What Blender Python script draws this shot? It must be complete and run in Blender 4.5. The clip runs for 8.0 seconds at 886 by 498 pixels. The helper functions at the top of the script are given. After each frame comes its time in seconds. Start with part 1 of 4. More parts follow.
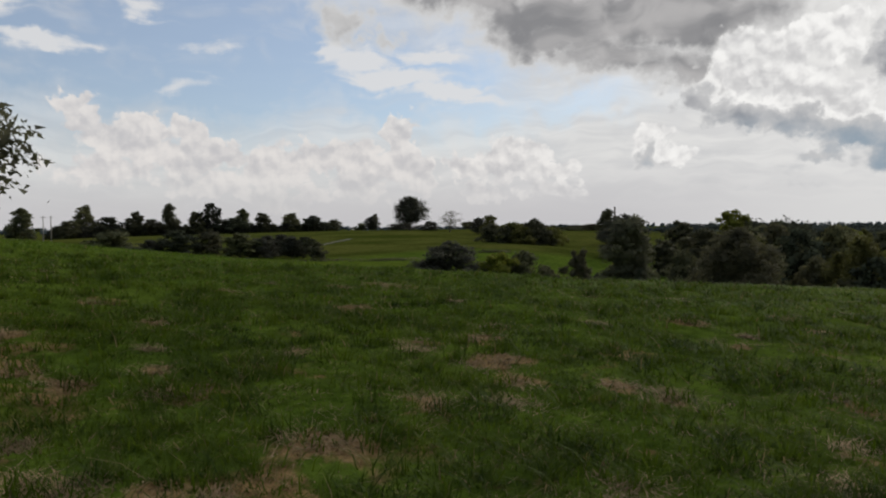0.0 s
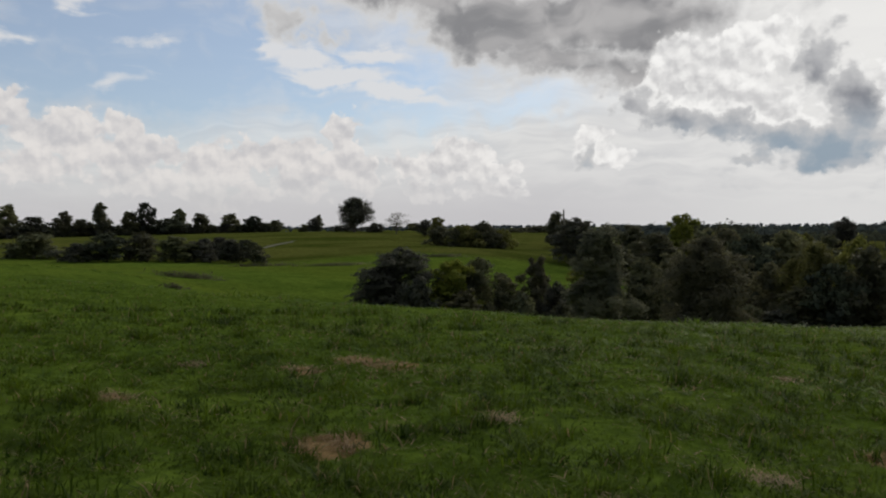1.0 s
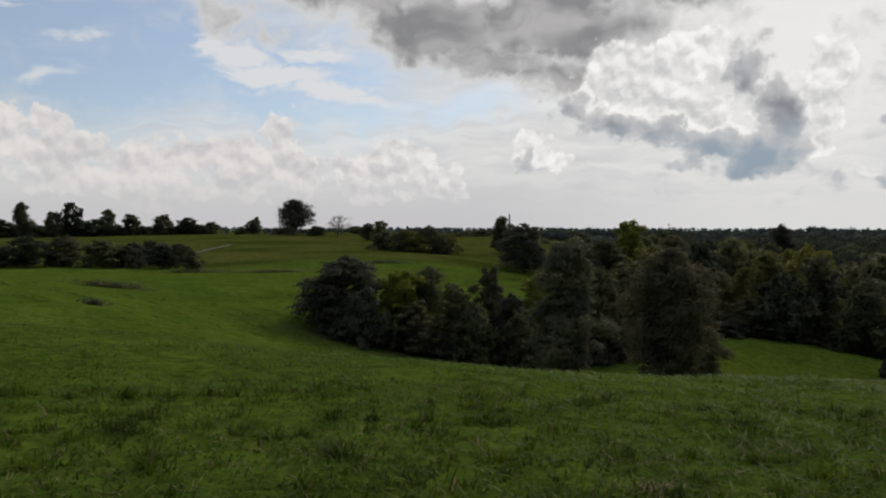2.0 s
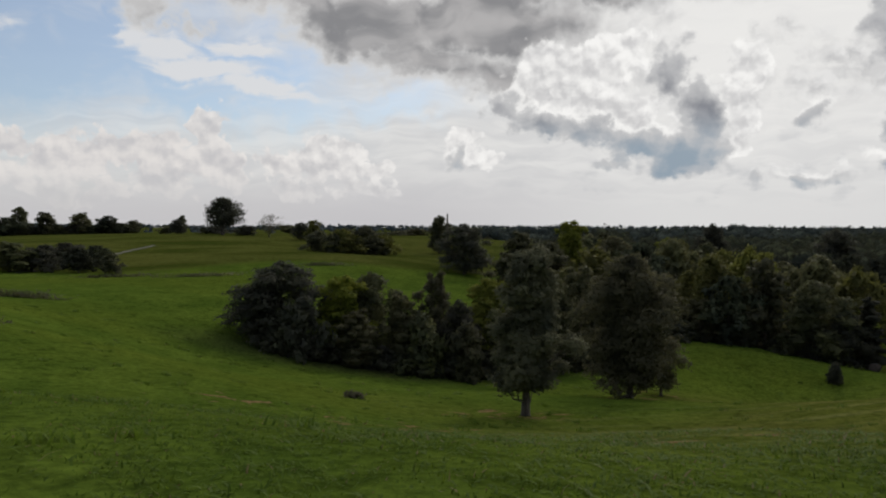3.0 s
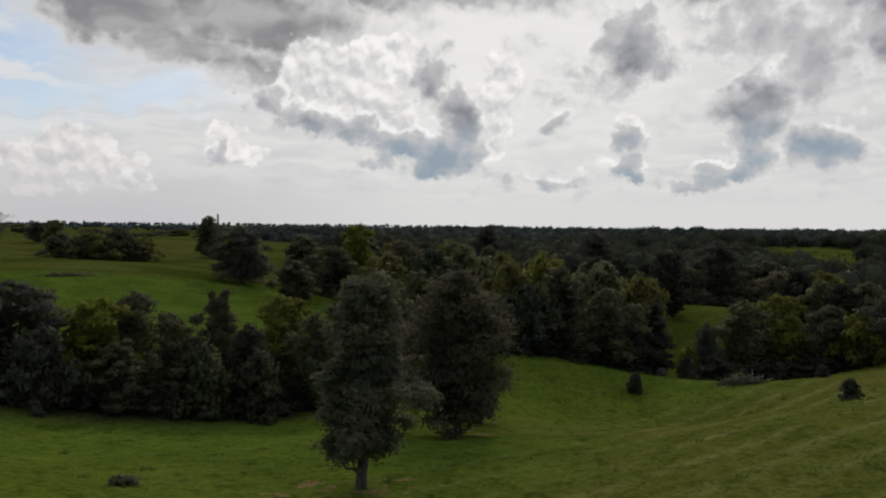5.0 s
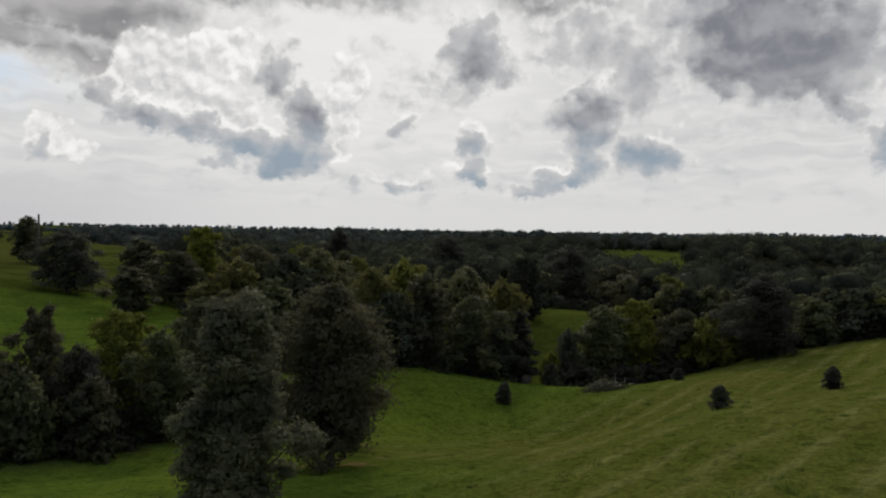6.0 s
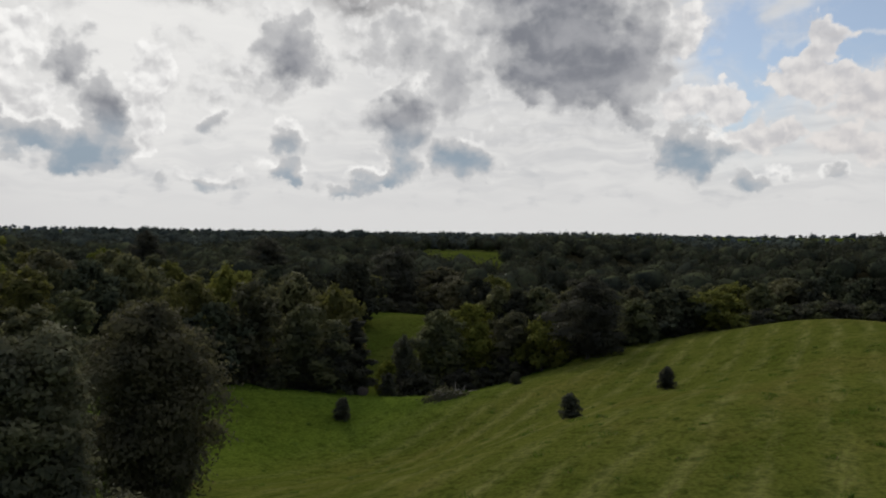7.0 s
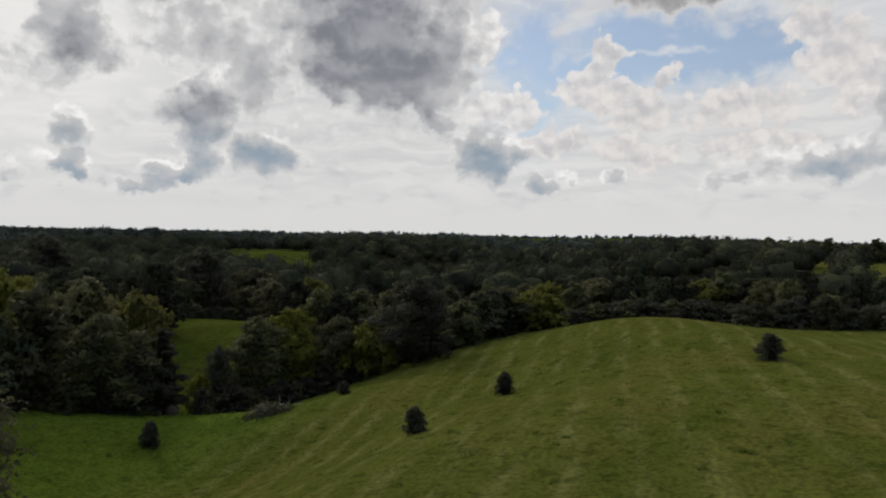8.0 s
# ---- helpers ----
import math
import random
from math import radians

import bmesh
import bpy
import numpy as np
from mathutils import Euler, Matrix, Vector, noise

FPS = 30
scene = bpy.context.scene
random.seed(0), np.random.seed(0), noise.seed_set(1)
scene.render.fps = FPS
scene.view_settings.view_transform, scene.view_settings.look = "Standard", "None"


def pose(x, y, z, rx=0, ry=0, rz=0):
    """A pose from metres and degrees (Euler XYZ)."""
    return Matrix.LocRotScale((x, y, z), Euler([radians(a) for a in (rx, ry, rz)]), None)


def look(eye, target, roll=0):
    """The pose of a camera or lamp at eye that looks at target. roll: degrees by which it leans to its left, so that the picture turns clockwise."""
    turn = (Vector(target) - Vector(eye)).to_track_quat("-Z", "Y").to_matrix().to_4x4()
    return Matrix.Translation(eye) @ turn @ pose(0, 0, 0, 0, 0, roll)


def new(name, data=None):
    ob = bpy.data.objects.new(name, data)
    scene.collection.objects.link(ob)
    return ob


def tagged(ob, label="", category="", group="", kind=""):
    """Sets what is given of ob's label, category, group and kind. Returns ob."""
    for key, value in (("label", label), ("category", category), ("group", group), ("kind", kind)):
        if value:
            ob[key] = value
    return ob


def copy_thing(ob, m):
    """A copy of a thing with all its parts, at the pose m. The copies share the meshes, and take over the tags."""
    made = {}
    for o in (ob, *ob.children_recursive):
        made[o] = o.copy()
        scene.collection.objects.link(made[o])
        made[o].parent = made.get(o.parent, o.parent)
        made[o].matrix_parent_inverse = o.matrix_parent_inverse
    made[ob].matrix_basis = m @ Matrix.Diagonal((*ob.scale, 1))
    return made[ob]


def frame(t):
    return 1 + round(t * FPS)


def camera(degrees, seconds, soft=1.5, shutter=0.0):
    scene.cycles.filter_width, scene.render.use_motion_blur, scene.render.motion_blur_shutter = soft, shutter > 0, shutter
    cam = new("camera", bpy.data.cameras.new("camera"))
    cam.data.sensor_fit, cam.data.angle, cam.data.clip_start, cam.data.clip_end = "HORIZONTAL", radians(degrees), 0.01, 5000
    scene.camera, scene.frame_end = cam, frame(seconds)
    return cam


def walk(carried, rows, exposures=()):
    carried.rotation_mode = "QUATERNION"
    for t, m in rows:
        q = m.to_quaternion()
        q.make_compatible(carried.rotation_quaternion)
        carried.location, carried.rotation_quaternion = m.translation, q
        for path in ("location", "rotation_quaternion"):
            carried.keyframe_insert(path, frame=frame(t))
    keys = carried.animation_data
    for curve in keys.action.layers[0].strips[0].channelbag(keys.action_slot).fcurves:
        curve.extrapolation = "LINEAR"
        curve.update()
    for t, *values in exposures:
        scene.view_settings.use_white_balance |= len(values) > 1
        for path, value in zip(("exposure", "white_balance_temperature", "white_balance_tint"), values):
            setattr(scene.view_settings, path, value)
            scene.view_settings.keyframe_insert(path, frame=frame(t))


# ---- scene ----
cam = camera(61.1, 8.0, soft=2.1)
PATH = [  # seconds, x, y, z, yaw, pitch, roll
    (0.0, 0.00, 0.00, 0.00, -0.00, -1.46, 0.44),
    (0.5, -0.65, 3.38, 0.46, -2.18, -1.48, 0.29),
    (1.0, -1.25, 6.69, 0.93, -4.34, -1.50, 0.24),
    (2.3, -2.26, 14.85, 2.01, -10.29, -1.40, -0.16),
    (2.5, -2.36, 16.17, 2.17, -11.21, -1.49, -0.09),
    (3.0, -2.55, 19.54, 2.60, -14.11, -1.54, -0.19),
    (3.5, -2.57, 22.95, 2.97, -17.55, -1.56, -0.34),
    (4.0, -2.47, 26.30, 3.30, -21.53, -1.55, -0.35),
    (4.5, -2.18, 29.81, 3.62, -26.14, -1.53, -0.44),
    (4.7, -2.07, 31.25, 3.78, -28.43, -1.58, -0.44),
    (5.8, -0.68, 38.65, 4.26, -40.86, -1.31, -0.84),
    (6.0, -0.16, 39.99, 4.41, -43.43, -1.29, -0.86),
    (6.5, 1.34, 43.27, 4.78, -50.17, -1.22, -0.81),
    (7.0, 2.97, 46.32, 5.00, -57.32, -1.13, -0.72),
    (7.5, 4.95, 49.26, 5.03, -64.63, -1.08, -0.83),
    (8.0, 7.14, 52.19, 5.26, -72.09, -0.99, -1.03),
]
walk(cam, [(t, pose(x,y,z,90+p,r,yw)) for t,x,y,z,yw,p,r in PATH])

# ---------------------------------------------------------------- light and sky
SUN_AZ, SUN_EL = radians(38), radians(34)
sun_data = bpy.data.lights.new("sun", "SUN")
sun_data.energy, sun_data.angle, sun_data.color = 2.2, radians(8), (1.0, 0.93, 0.82)
sun = new("sun", sun_data)
sun.matrix_world = look((math.sin(SUN_AZ) * 50, math.cos(SUN_AZ) * 50, 50 * math.tan(SUN_EL)), (0, 0, 0))


class Nodes:
    """Short ways to add nodes to a tree."""

    def __init__(self, tree):
        self.tree = tree
        tree.nodes.clear()

    def node(self, kind, settings=None, **inputs):
        n = self.tree.nodes.new(kind)
        for key, value in (settings or {}).items():
            setattr(n, key, value)
        for key, value in inputs.items():
            name = key.replace("_", " ")
            sock = n.inputs[int(name[1:])] if name[0] == "i" and name[1:].isdigit() else n.inputs[name]
            if isinstance(value, bpy.types.NodeSocket):
                self.tree.links.new(value, sock)
            else:
                sock.default_value = value
        return n

    def math(self, op, a, b=0.0, c=0.0, clamp=False):
        return self.node("ShaderNodeMath", dict(operation=op, use_clamp=clamp), i0=a, i1=b, i2=c).outputs[0]

    def vec(self, op, a, b=(0, 0, 0)):
        n = self.node("ShaderNodeVectorMath", dict(operation=op), i0=a, i1=b)
        return n.outputs["Value"] if op in ("LENGTH", "DOT_PRODUCT") else n.outputs[0]

    def noise(self, vector, scale, detail=6.0, rough=0.55, distortion=0.0):
        return self.node("ShaderNodeTexNoise", None, Vector=vector, Scale=scale, Detail=detail, Roughness=rough, Distortion=distortion).outputs

    def ramp(self, value, a, b, lo=0.0, hi=1.0):
        n = self.node("ShaderNodeMapRange", dict(interpolation_type="SMOOTHSTEP"), Value=value)
        for key, v in zip(("From Min", "From Max", "To Min", "To Max"), (a, b, lo, hi)):
            n.inputs[key].default_value = v
        return n.outputs[0]

    def mix(self, fac, a, b, blend="MIX"):
        n = self.node("ShaderNodeMix", dict(data_type="RGBA", blend_type=blend))
        for sock, v in ((n.inputs[0], fac), (n.inputs[6], a), (n.inputs[7], b)):
            if isinstance(v, bpy.types.NodeSocket):
                self.tree.links.new(v, sock)
            else:
                sock.default_value = v if not isinstance(v, tuple) or len(v) == 4 else (*v, 1)
        return n.outputs[2]


# clouds by bearing and height, in degrees: bearing, height, half width, half height, weight
BLUE = [(-18, 13, 14, 5.5, 1.0), (-3, 11.2, 8, 3.4, 0.95), (3, 9, 4, 1.6, 0.6), (-32, 14, 11, 6, 1.0), (10, 9.5, 4.5, 1.2, 0.55), (79, 13, 2.8, 4.2, 1.0), (78.6, 9.6, 2.0, 1.4, 0.8), (88, 13.8, 6, 2.3, 1.0), (94, 13.8, 3.6, 1.8, 0.9), (130, 20, 18, 9, 0.9), (-60, 16, 18, 8, 1.0)]
WISPS = [(-8.2, 13.6, 1.6, 0.7, 1.0), (-6, 12.6, 2.6, 1.0, 1.0), (-3.0, 11.4, 3.4, 0.9, 1.0), (0.6, 10.2, 3.4, 0.7, 1.0), (-0.5, 13.2, 2.2, 0.8, 1.0), (-28, 12.9, 2.6, 0.6, 1.0), (-31, 15.2, 1.8, 1.4, 0.9), (-21.4, 15.6, 1.8, 0.8, 0.7), (-16.9, 13.2, 2.0, 0.5, 0.6), (-19, 10.4, 1.6, 0.8, 0.5), (87, 13.6, 5, 0.3, 0.5)]
SHEETS = [(3, 17.2, 5, 1.5, 1.0), (6, 16.0, 3.6, 1.8, 1.1), (9, 14.0, 4.0, 1.3, 0.95), (10, 15.6, 6, 2.0, 1.25), (17, 15.2, 6.5, 2.2, 1.3), (12.5, 12.8, 5.0, 1.4, 0.85), (18, 11.6, 3.4, 1.4, 0.75), (24, 17.4, 8, 1.5, 1.1), (32, 17.4, 5, 1.3, 0.8), (40, 16.8, 5, 1.2, 0.6), (52, 17.0, 5, 1.5, 0.8), (89, 17.5, 5, 1.0, 0.95), (101, 17.3, 5, 1.2, 0.8), (-7, 15.8, 2.0, 1.6, 0.6), (-4.5, 14.4, 1.0, 0.8, 0.45), (55, 26, 30, 5, 0.7)]
HEAPS = [(-26, 8.5, 1.3, 1.2, 1.0), (-24.4, 7.4, 1.8, 1.4, 1.0), (-21.8, 7.5, 1.2, 1.2, 1.0), (-22.5, 6.2, 2.6, 1.4, 1.0), (-18.7, 6.8, 1.4, 1.2, 1.0), (-18, 5.6, 2.8, 1.4, 1.0), (-15.4, 5.8, 1.4, 1.0, 1.0), (-12.5, 4.8, 2.8, 1.4, 1.0), (-9.6, 5.4, 1.6, 1.0, 1.0), (-7, 5.5, 1.8, 1.1, 1.0), (-3.7, 6.9, 1.3, 1.7, 1.1), (-3.2, 5.2, 2.0, 1.6, 1.0), (-2.0, 4.0, 1.2, 1.4, 1.0), (-6, 3.7, 3.0, 1.5, 0.9), (-13.5, 2.9, 2.0, 0.9, 0.9), (-10.2, 2.6, 1.8, 1.1, 0.9), (-17, 3.6, 4.0, 1.4, 0.8), (-24, 4.4, 4.0, 1.4, 0.8),
         (4.0, 5.9, 1.3, 1.0, 1.0), (6.9, 5.8, 1.5, 1.0, 1.0), (1.5, 4.7, 1.6, 1.0, 0.9), (5, 4.5, 3.2, 1.2, 0.9), (9, 4.5, 1.6, 1.0, 0.9), (8, 3.0, 2.4, 0.8, 0.8), (3, 3.0, 2.2, 0.8, 0.8), (15.5, 6.2, 1.5, 1.2, 1.0), (17, 5.0, 1.5, 0.9, 0.9),
         (22, 11.2, 3.2, 2.2, 1.0), (25, 10.4, 3.0, 2.4, 1.0), (28.5, 9.0, 2.4, 1.8, 1.0), (27, 13.0, 3.0, 1.6, 0.9), (35.6, 11, 1.7, 2.6, 1.0), (36, 8, 1.5, 1.7, 1.0), (34.8, 6.2, 1.7, 1.1, 0.9), (46.5, 7.4, 1.6, 1.0, 0.8), (55, 10.6, 2.0, 1.2, 0.8), (45.5, 15, 2.2, 1.0, 0.9),
         (84, 13.2, 1.7, 1.2, 1.0), (83.2, 11.2, 2.2, 1.8, 1.0), (85.5, 10.8, 1.6, 1.2, 1.0), (88.3, 11.6, 1.0, 1.4, 1.0), (87, 9.4, 3.2, 1.6, 1.0), (97.8, 14.6, 1.7, 1.4, 1.0), (99.5, 12.6, 3.0, 2.2, 1.0), (103, 11, 4.0, 3.0, 1.0), (93.5, 9.6, 4.0, 1.8, 0.9), (77.5, 9.6, 2.6, 1.5, 0.9), (80, 7.2, 3.0, 1.3, 0.9), (86, 6.4, 4.0, 1.3, 0.8), (95, 6.6, 5.0, 1.3, 0.8), (75, 9.6, 2.0, 1.2, 0.9), (73.5, 14.5, 2.6, 2.2, 0.9)]
THICK = [(19, 9.5, 2.25, 1.17, 0.8), (22, 8.4, 2.5, 1.17, 0.9), (25, 7.4, 2.5, 1.17, 0.95), (28.5, 6.6, 2.25, 1.17, 0.95), (31.5, 5.9, 2.5, 1.56, 1.05), (33.8, 6.2, 1.75, 1.3, 0.8), (31.2, 11, 1.5, 2.6, 0.85), (32.8, 8.6, 1.75, 2.34, 0.95), (27, 5.2, 1.38, 0.65, 0.8), (15.7, 5, 1.5, 0.91, 0.75),
         (40.6, 8.4, 1.12, 1.04, 0.75), (46.2, 6.5, 1.75, 1.43, 0.75), (45.7, 4.7, 2, 0.78, 1), (45.6, 13.2, 2.88, 2.47, 1.05), (40, 3.7, 2.75, 0.78, 0.7), (36.8, 3.8, 1.12, 0.65, 0.6), (54.5, 9, 2.5, 2.34, 1.1), (53.2, 10.6, 1.25, 1.17, 0.8), (58.9, 6, 2.38, 1.82, 0.95), (57.6, 7, 1.25, 1.04, 0.7), (54, 5.2, 1.75, 1.56, 1), (52.6, 4.1, 2.75, 0.78, 0.95), (50.2, 3.2, 2.25, 0.65, 0.9),
         (57.5, 11.8, 3.25, 3.64, 0.7), (54, 14.5, 3.25, 2.47, 0.65), (71, 8.9, 2, 1.17, 0.75), (75, 6.4, 2.88, 1.95, 1.1), (76, 7.6, 1.5, 1.3, 0.8), (73.5, 5.6, 1.5, 1.04, 0.9), (80, 4.1, 2, 0.78, 0.9), (84.8, 4.3, 1.38, 0.52, 0.7), (66, 14.6, 5.5, 3.38, 1.3), (68.5, 12.6, 4.75, 2.99, 1.3), (64.5, 12.2, 3.25, 2.47, 1.15), (71.5, 14.8, 3, 2.34, 0.9), (66, 17.5, 7.5, 2.34, 1.1), (99.5, 5.6, 5.62, 1.3, 0.8), (94, 4.4, 3.75, 0.65, 0.6), (103.5, 9, 2, 3.9, 0.7)]


def make_sky():
    world = bpy.data.worlds.new("sky")
    scene.world = world
    world.use_nodes = True
    n = Nodes(world.node_tree)
    sky = n.node("ShaderNodeTexSky", dict(sky_type="NISHITA", sun_disc=False, sun_elevation=SUN_EL, sun_rotation=SUN_AZ, air_density=1.0, dust_density=1.0, ozone_density=2.0)).outputs[0]
    way = n.node("ShaderNodeTexCoord").outputs["Generated"]
    xyz = n.node("ShaderNodeSeparateXYZ", None, Vector=way).outputs
    bearing = n.math("MULTIPLY", n.math("ARCTAN2", xyz[0], xyz[1]), 57.2958)
    height = n.math("MULTIPLY", n.math("ARCSINE", xyz[2]), 57.2958)
    flat = n.node("ShaderNodeCombineXYZ", None, X=bearing, Y=height, Z=0.0).outputs[0]

    def centred(outputs, by):
        return n.vec("MULTIPLY", n.vec("SUBTRACT", outputs[1], (0.5, 0.5, 0.5)), by)

    def puffs(where):
        """Cauliflower billows in several sizes, centred on nought."""
        v = n.node("ShaderNodeTexVoronoi", dict(feature="SMOOTH_F1", voronoi_dimensions="2D", normalize=True), Vector=where, Scale=0.62, Detail=2.0, Roughness=0.42, Lacunarity=2.3, Smoothness=0.5)
        return n.math("SUBTRACT", 0.28, v.outputs["Distance"])

    def blobs(where, rows):
        total = None
        for b, h, rb, rh, weight in rows:
            d = n.node("ShaderNodeVectorMath", dict(operation="MULTIPLY_ADD"), i0=where, i1=(1 / rb, 1 / rh, 0), i2=(-b / rb, -h / rh, 0)).outputs[0]
            v = n.math("MULTIPLY_ADD", n.vec("DOT_PRODUCT", d, d), -0.8, math.log(weight))
            total = n.math("MAXIMUM", v, -9.0 if total is None else total)
        return n.math("POWER", math.e, total)

    drift = centred(n.noise(flat, 0.22, 2, 0.5), (4.2, 2.8, 0))
    curl = centred(n.noise(flat, 0.9, 4, 0.55), (2.6, 2.0, 0))
    bent = n.vec("ADD", drift, curl)
    wool = n.noise(n.vec("ADD", n.vec("MULTIPLY", flat, (0.5, 1.0, 1.0)), drift), 0.40, 5, 0.5)[0]
    streaks = n.noise(n.vec("MULTIPLY", n.vec("ADD", flat, drift), (0.30, 1.7, 1.0)), 0.7, 4, 0.5, 0.3)[0]

    puff_at = n.vec("ADD", flat, n.vec("MULTIPLY", curl, (0.35, 0.35, 0)))
    puff, puff_up = puffs(puff_at), puffs(n.vec("ADD", puff_at, (0.2, 0.5, 0)))
    # thin bright veil over the sky, even towards the horizon, duller away from the sun
    veil = n.mix(n.ramp(streaks, 0.32, 0.68), (6.2, 6.2, 6.25), (7.3, 7.25, 7.15))
    veil = n.mix(n.ramp(height, 0.5, 6.0), n.mix(n.ramp(bearing, 8.0, 34.0), (5.5, 5.4, 5.55), (6.9, 6.85, 6.8)), veil)
    glare = n.vec("LENGTH", n.vec("MULTIPLY", n.vec("SUBTRACT", flat, (36, 14, 0)), (1 / 26, 1 / 13, 0)))
    veil = n.mix(n.ramp(glare, 1.1, 0.15, 0.0, 0.8), veil, (8.5, 8.4, 8.2))
    blue_sky = n.mix(0.20, n.mix(1.0, sky, (0.86, 0.92, 0.98), "MULTIPLY"), (6.5, 6.6, 6.7))
    ahead = n.vec("DOT_PRODUCT", way, (math.sin(SUN_AZ) * math.cos(SUN_EL), math.cos(SUN_AZ) * math.cos(SUN_EL), math.sin(SUN_EL)))
    behind = n.ramp(ahead, 0.30, -0.15)
    behind_cloud = n.mix(n.ramp(wool, 0.42, 0.60), n.mix(1.0, sky, (1.05, 1.08, 1.1), "MULTIPLY"), (5.4, 5.45, 5.6))
    veil = n.mix(behind, veil, behind_cloud)
    blue = n.math("MULTIPLY", blobs(n.vec("ADD", flat, n.vec("MULTIPLY", bent, (1.5, 1.5, 0))), BLUE), 1.5, clamp=True)
    blue = n.math("MULTIPLY", blue, n.ramp(wool, 0.75, 0.48, 0.6, 0.95))
    shown = n.mix(blue, veil, blue_sky)
    # streaked high cloud
    wisp = n.math("ADD", blobs(n.vec("ADD", flat, n.vec("MULTIPLY", bent, (0.9, 0.7, 0))), WISPS), n.math("MULTIPLY", n.math("SUBTRACT", streaks, 0.5), 1.3))
    shown = n.mix(n.ramp(wisp, 0.18, 0.75, 0.0, 0.85), shown, (7.3, 7.25, 7.25))
    # broad soft grey sheets
    sheet = n.math("ADD", blobs(n.vec("ADD", flat, n.vec("MULTIPLY", bent, (1.5, 1.2, 0))), SHEETS), n.math("MULTIPLY", n.math("SUBTRACT", wool, 0.5), 0.9))
    folds = n.noise(n.vec("ADD", n.vec("MULTIPLY", flat, (0.45, 1.0, 1.0)), drift), 0.5, 4, 0.45)[0]
    deep = n.mix(n.ramp(folds, 0.32, 0.68), (2.3, 2.3, 2.4), (4.4, 4.3, 4.3))
    dull = n.mix(n.ramp(sheet, 0.28, 0.85), (6.3, 6.25, 6.2), deep)
    shown = n.mix(n.ramp(sheet, 0.08, 0.50, 0.0, 0.97), shown, dull)
    # ragged grey-white cloud between the larger ones, high up near the sun
    ragged = n.math("ADD", n.noise(n.vec("ADD", n.vec("MULTIPLY", flat, (0.8, 1.2, 1.0)), bent), 0.20, 5, 0.55)[0], n.math("MULTIPLY", puff, 0.35))
    ragged = n.math("MULTIPLY", n.ramp(ragged, 0.44, 0.66), n.math("MULTIPLY", n.math("MULTIPLY", n.ramp(height, 5.0, 11.0), n.ramp(bearing, 20.0, 34.0)), n.ramp(bearing, 82.0, 70.0)))
    shown = n.mix(n.math("MULTIPLY", ragged, 0.72), shown, n.mix(n.ramp(n.math("SUBTRACT", puff, puff_up), -0.15, 0.2), (4.5, 4.5, 4.6), (7.6, 7.55, 7.5)))
    # heaped clouds: crisp lit tops, soft grey folds, feet lost in the haze
    mass = blobs(n.vec("ADD", flat, bent), HEAPS)
    body = n.math("MULTIPLY_ADD", puff, 0.95, mass)
    lit = n.math("MULTIPLY_ADD", n.math("SUBTRACT", puff, puff_up), 1.5, n.ramp(mass, 0.35, 0.95, 0.60, 0.42))
    lit = n.math("ADD", lit, n.math("MULTIPLY", n.math("SUBTRACT", wool, 0.5), 0.7))
    near_sun = n.ramp(ahead, 0.62, 0.90)
    white = n.mix(n.ramp(lit, 0.0, 0.9), n.mix(near_sun, (5.3, 5.2, 5.35), (5.6, 5.55, 5.6)), n.mix(near_sun, (7.7, 7.35, 7.1), (9.4, 9.3, 9.1)))
    heap = n.math("MULTIPLY", n.ramp(body, 0.36, 0.56, 0.0, 0.92), n.ramp(height, 0.8, 5.0, 0.15, 1.0))
    shown = n.mix(heap, shown, white)
    # thick clouds against the light: bright rims, grey hearts, blue-grey feet
    thick = n.math("MULTIPLY_ADD", puff, 0.85, blobs(n.vec("ADD", flat, bent), THICK))
    over = n.math("MULTIPLY_ADD", puff_up, 0.85, blobs(n.vec("ADD", n.vec("ADD", flat, bent), (-0.10, 0.65, 0)), THICK))
    depth = n.math("ADD", n.math("MULTIPLY", thick, 0.45), n.math("MULTIPLY", over, 0.65))
    depth = n.math("ADD", depth, n.math("MULTIPLY", n.math("SUBTRACT", folds, 0.5), 0.9))
    pale = n.mix(n.ramp(depth, 0.22, 0.52), (9.2, 9.1, 8.9), (5.4, 5.4, 5.45))
    foot = n.mix(n.ramp(n.math("ADD", wool, n.math("MULTIPLY", n.math("SUBTRACT", puff, puff_up), 0.25)), 0.34, 0.66), (1.9, 2.0, 2.3), (3.3, 3.35, 3.6))
    foot = n.mix(n.ramp(height, 9.0, 5.5), foot, (2.7, 3.4, 4.1))
    heart = n.mix(n.ramp(depth, 0.42, 1.15), pale, foot)
    shown = n.mix(n.ramp(thick, 0.22, 0.62, 0.0, 0.95), shown, heart)
    # small scattered fragments low down
    bits = n.math("ADD", n.noise(n.vec("ADD", n.vec("MULTIPLY", flat, (1.0, 2.2, 1.0)), (7, 3, 0)), 0.36, 4, 0.5)[0], n.math("MULTIPLY", puff, 0.25))
    bits = n.math("MULTIPLY", n.ramp(bits, 0.54, 0.74), n.math("MULTIPLY", n.math("MULTIPLY", n.ramp(height, 1.0, 3.0), n.ramp(height, 9.0, 5.0)), n.ramp(bearing, 12.0, 26.0)))
    shown = n.mix(n.math("MULTIPLY", bits, 0.5), shown, (4.9, 5.0, 5.2))
    # below the horizon: dull green-grey land
    shown = n.mix(n.ramp(height, -0.6, -0.2), (0.5, 0.55, 0.45), shown)
    back = n.node("ShaderNodeBackground", None, Color=shown, Strength=0.1)
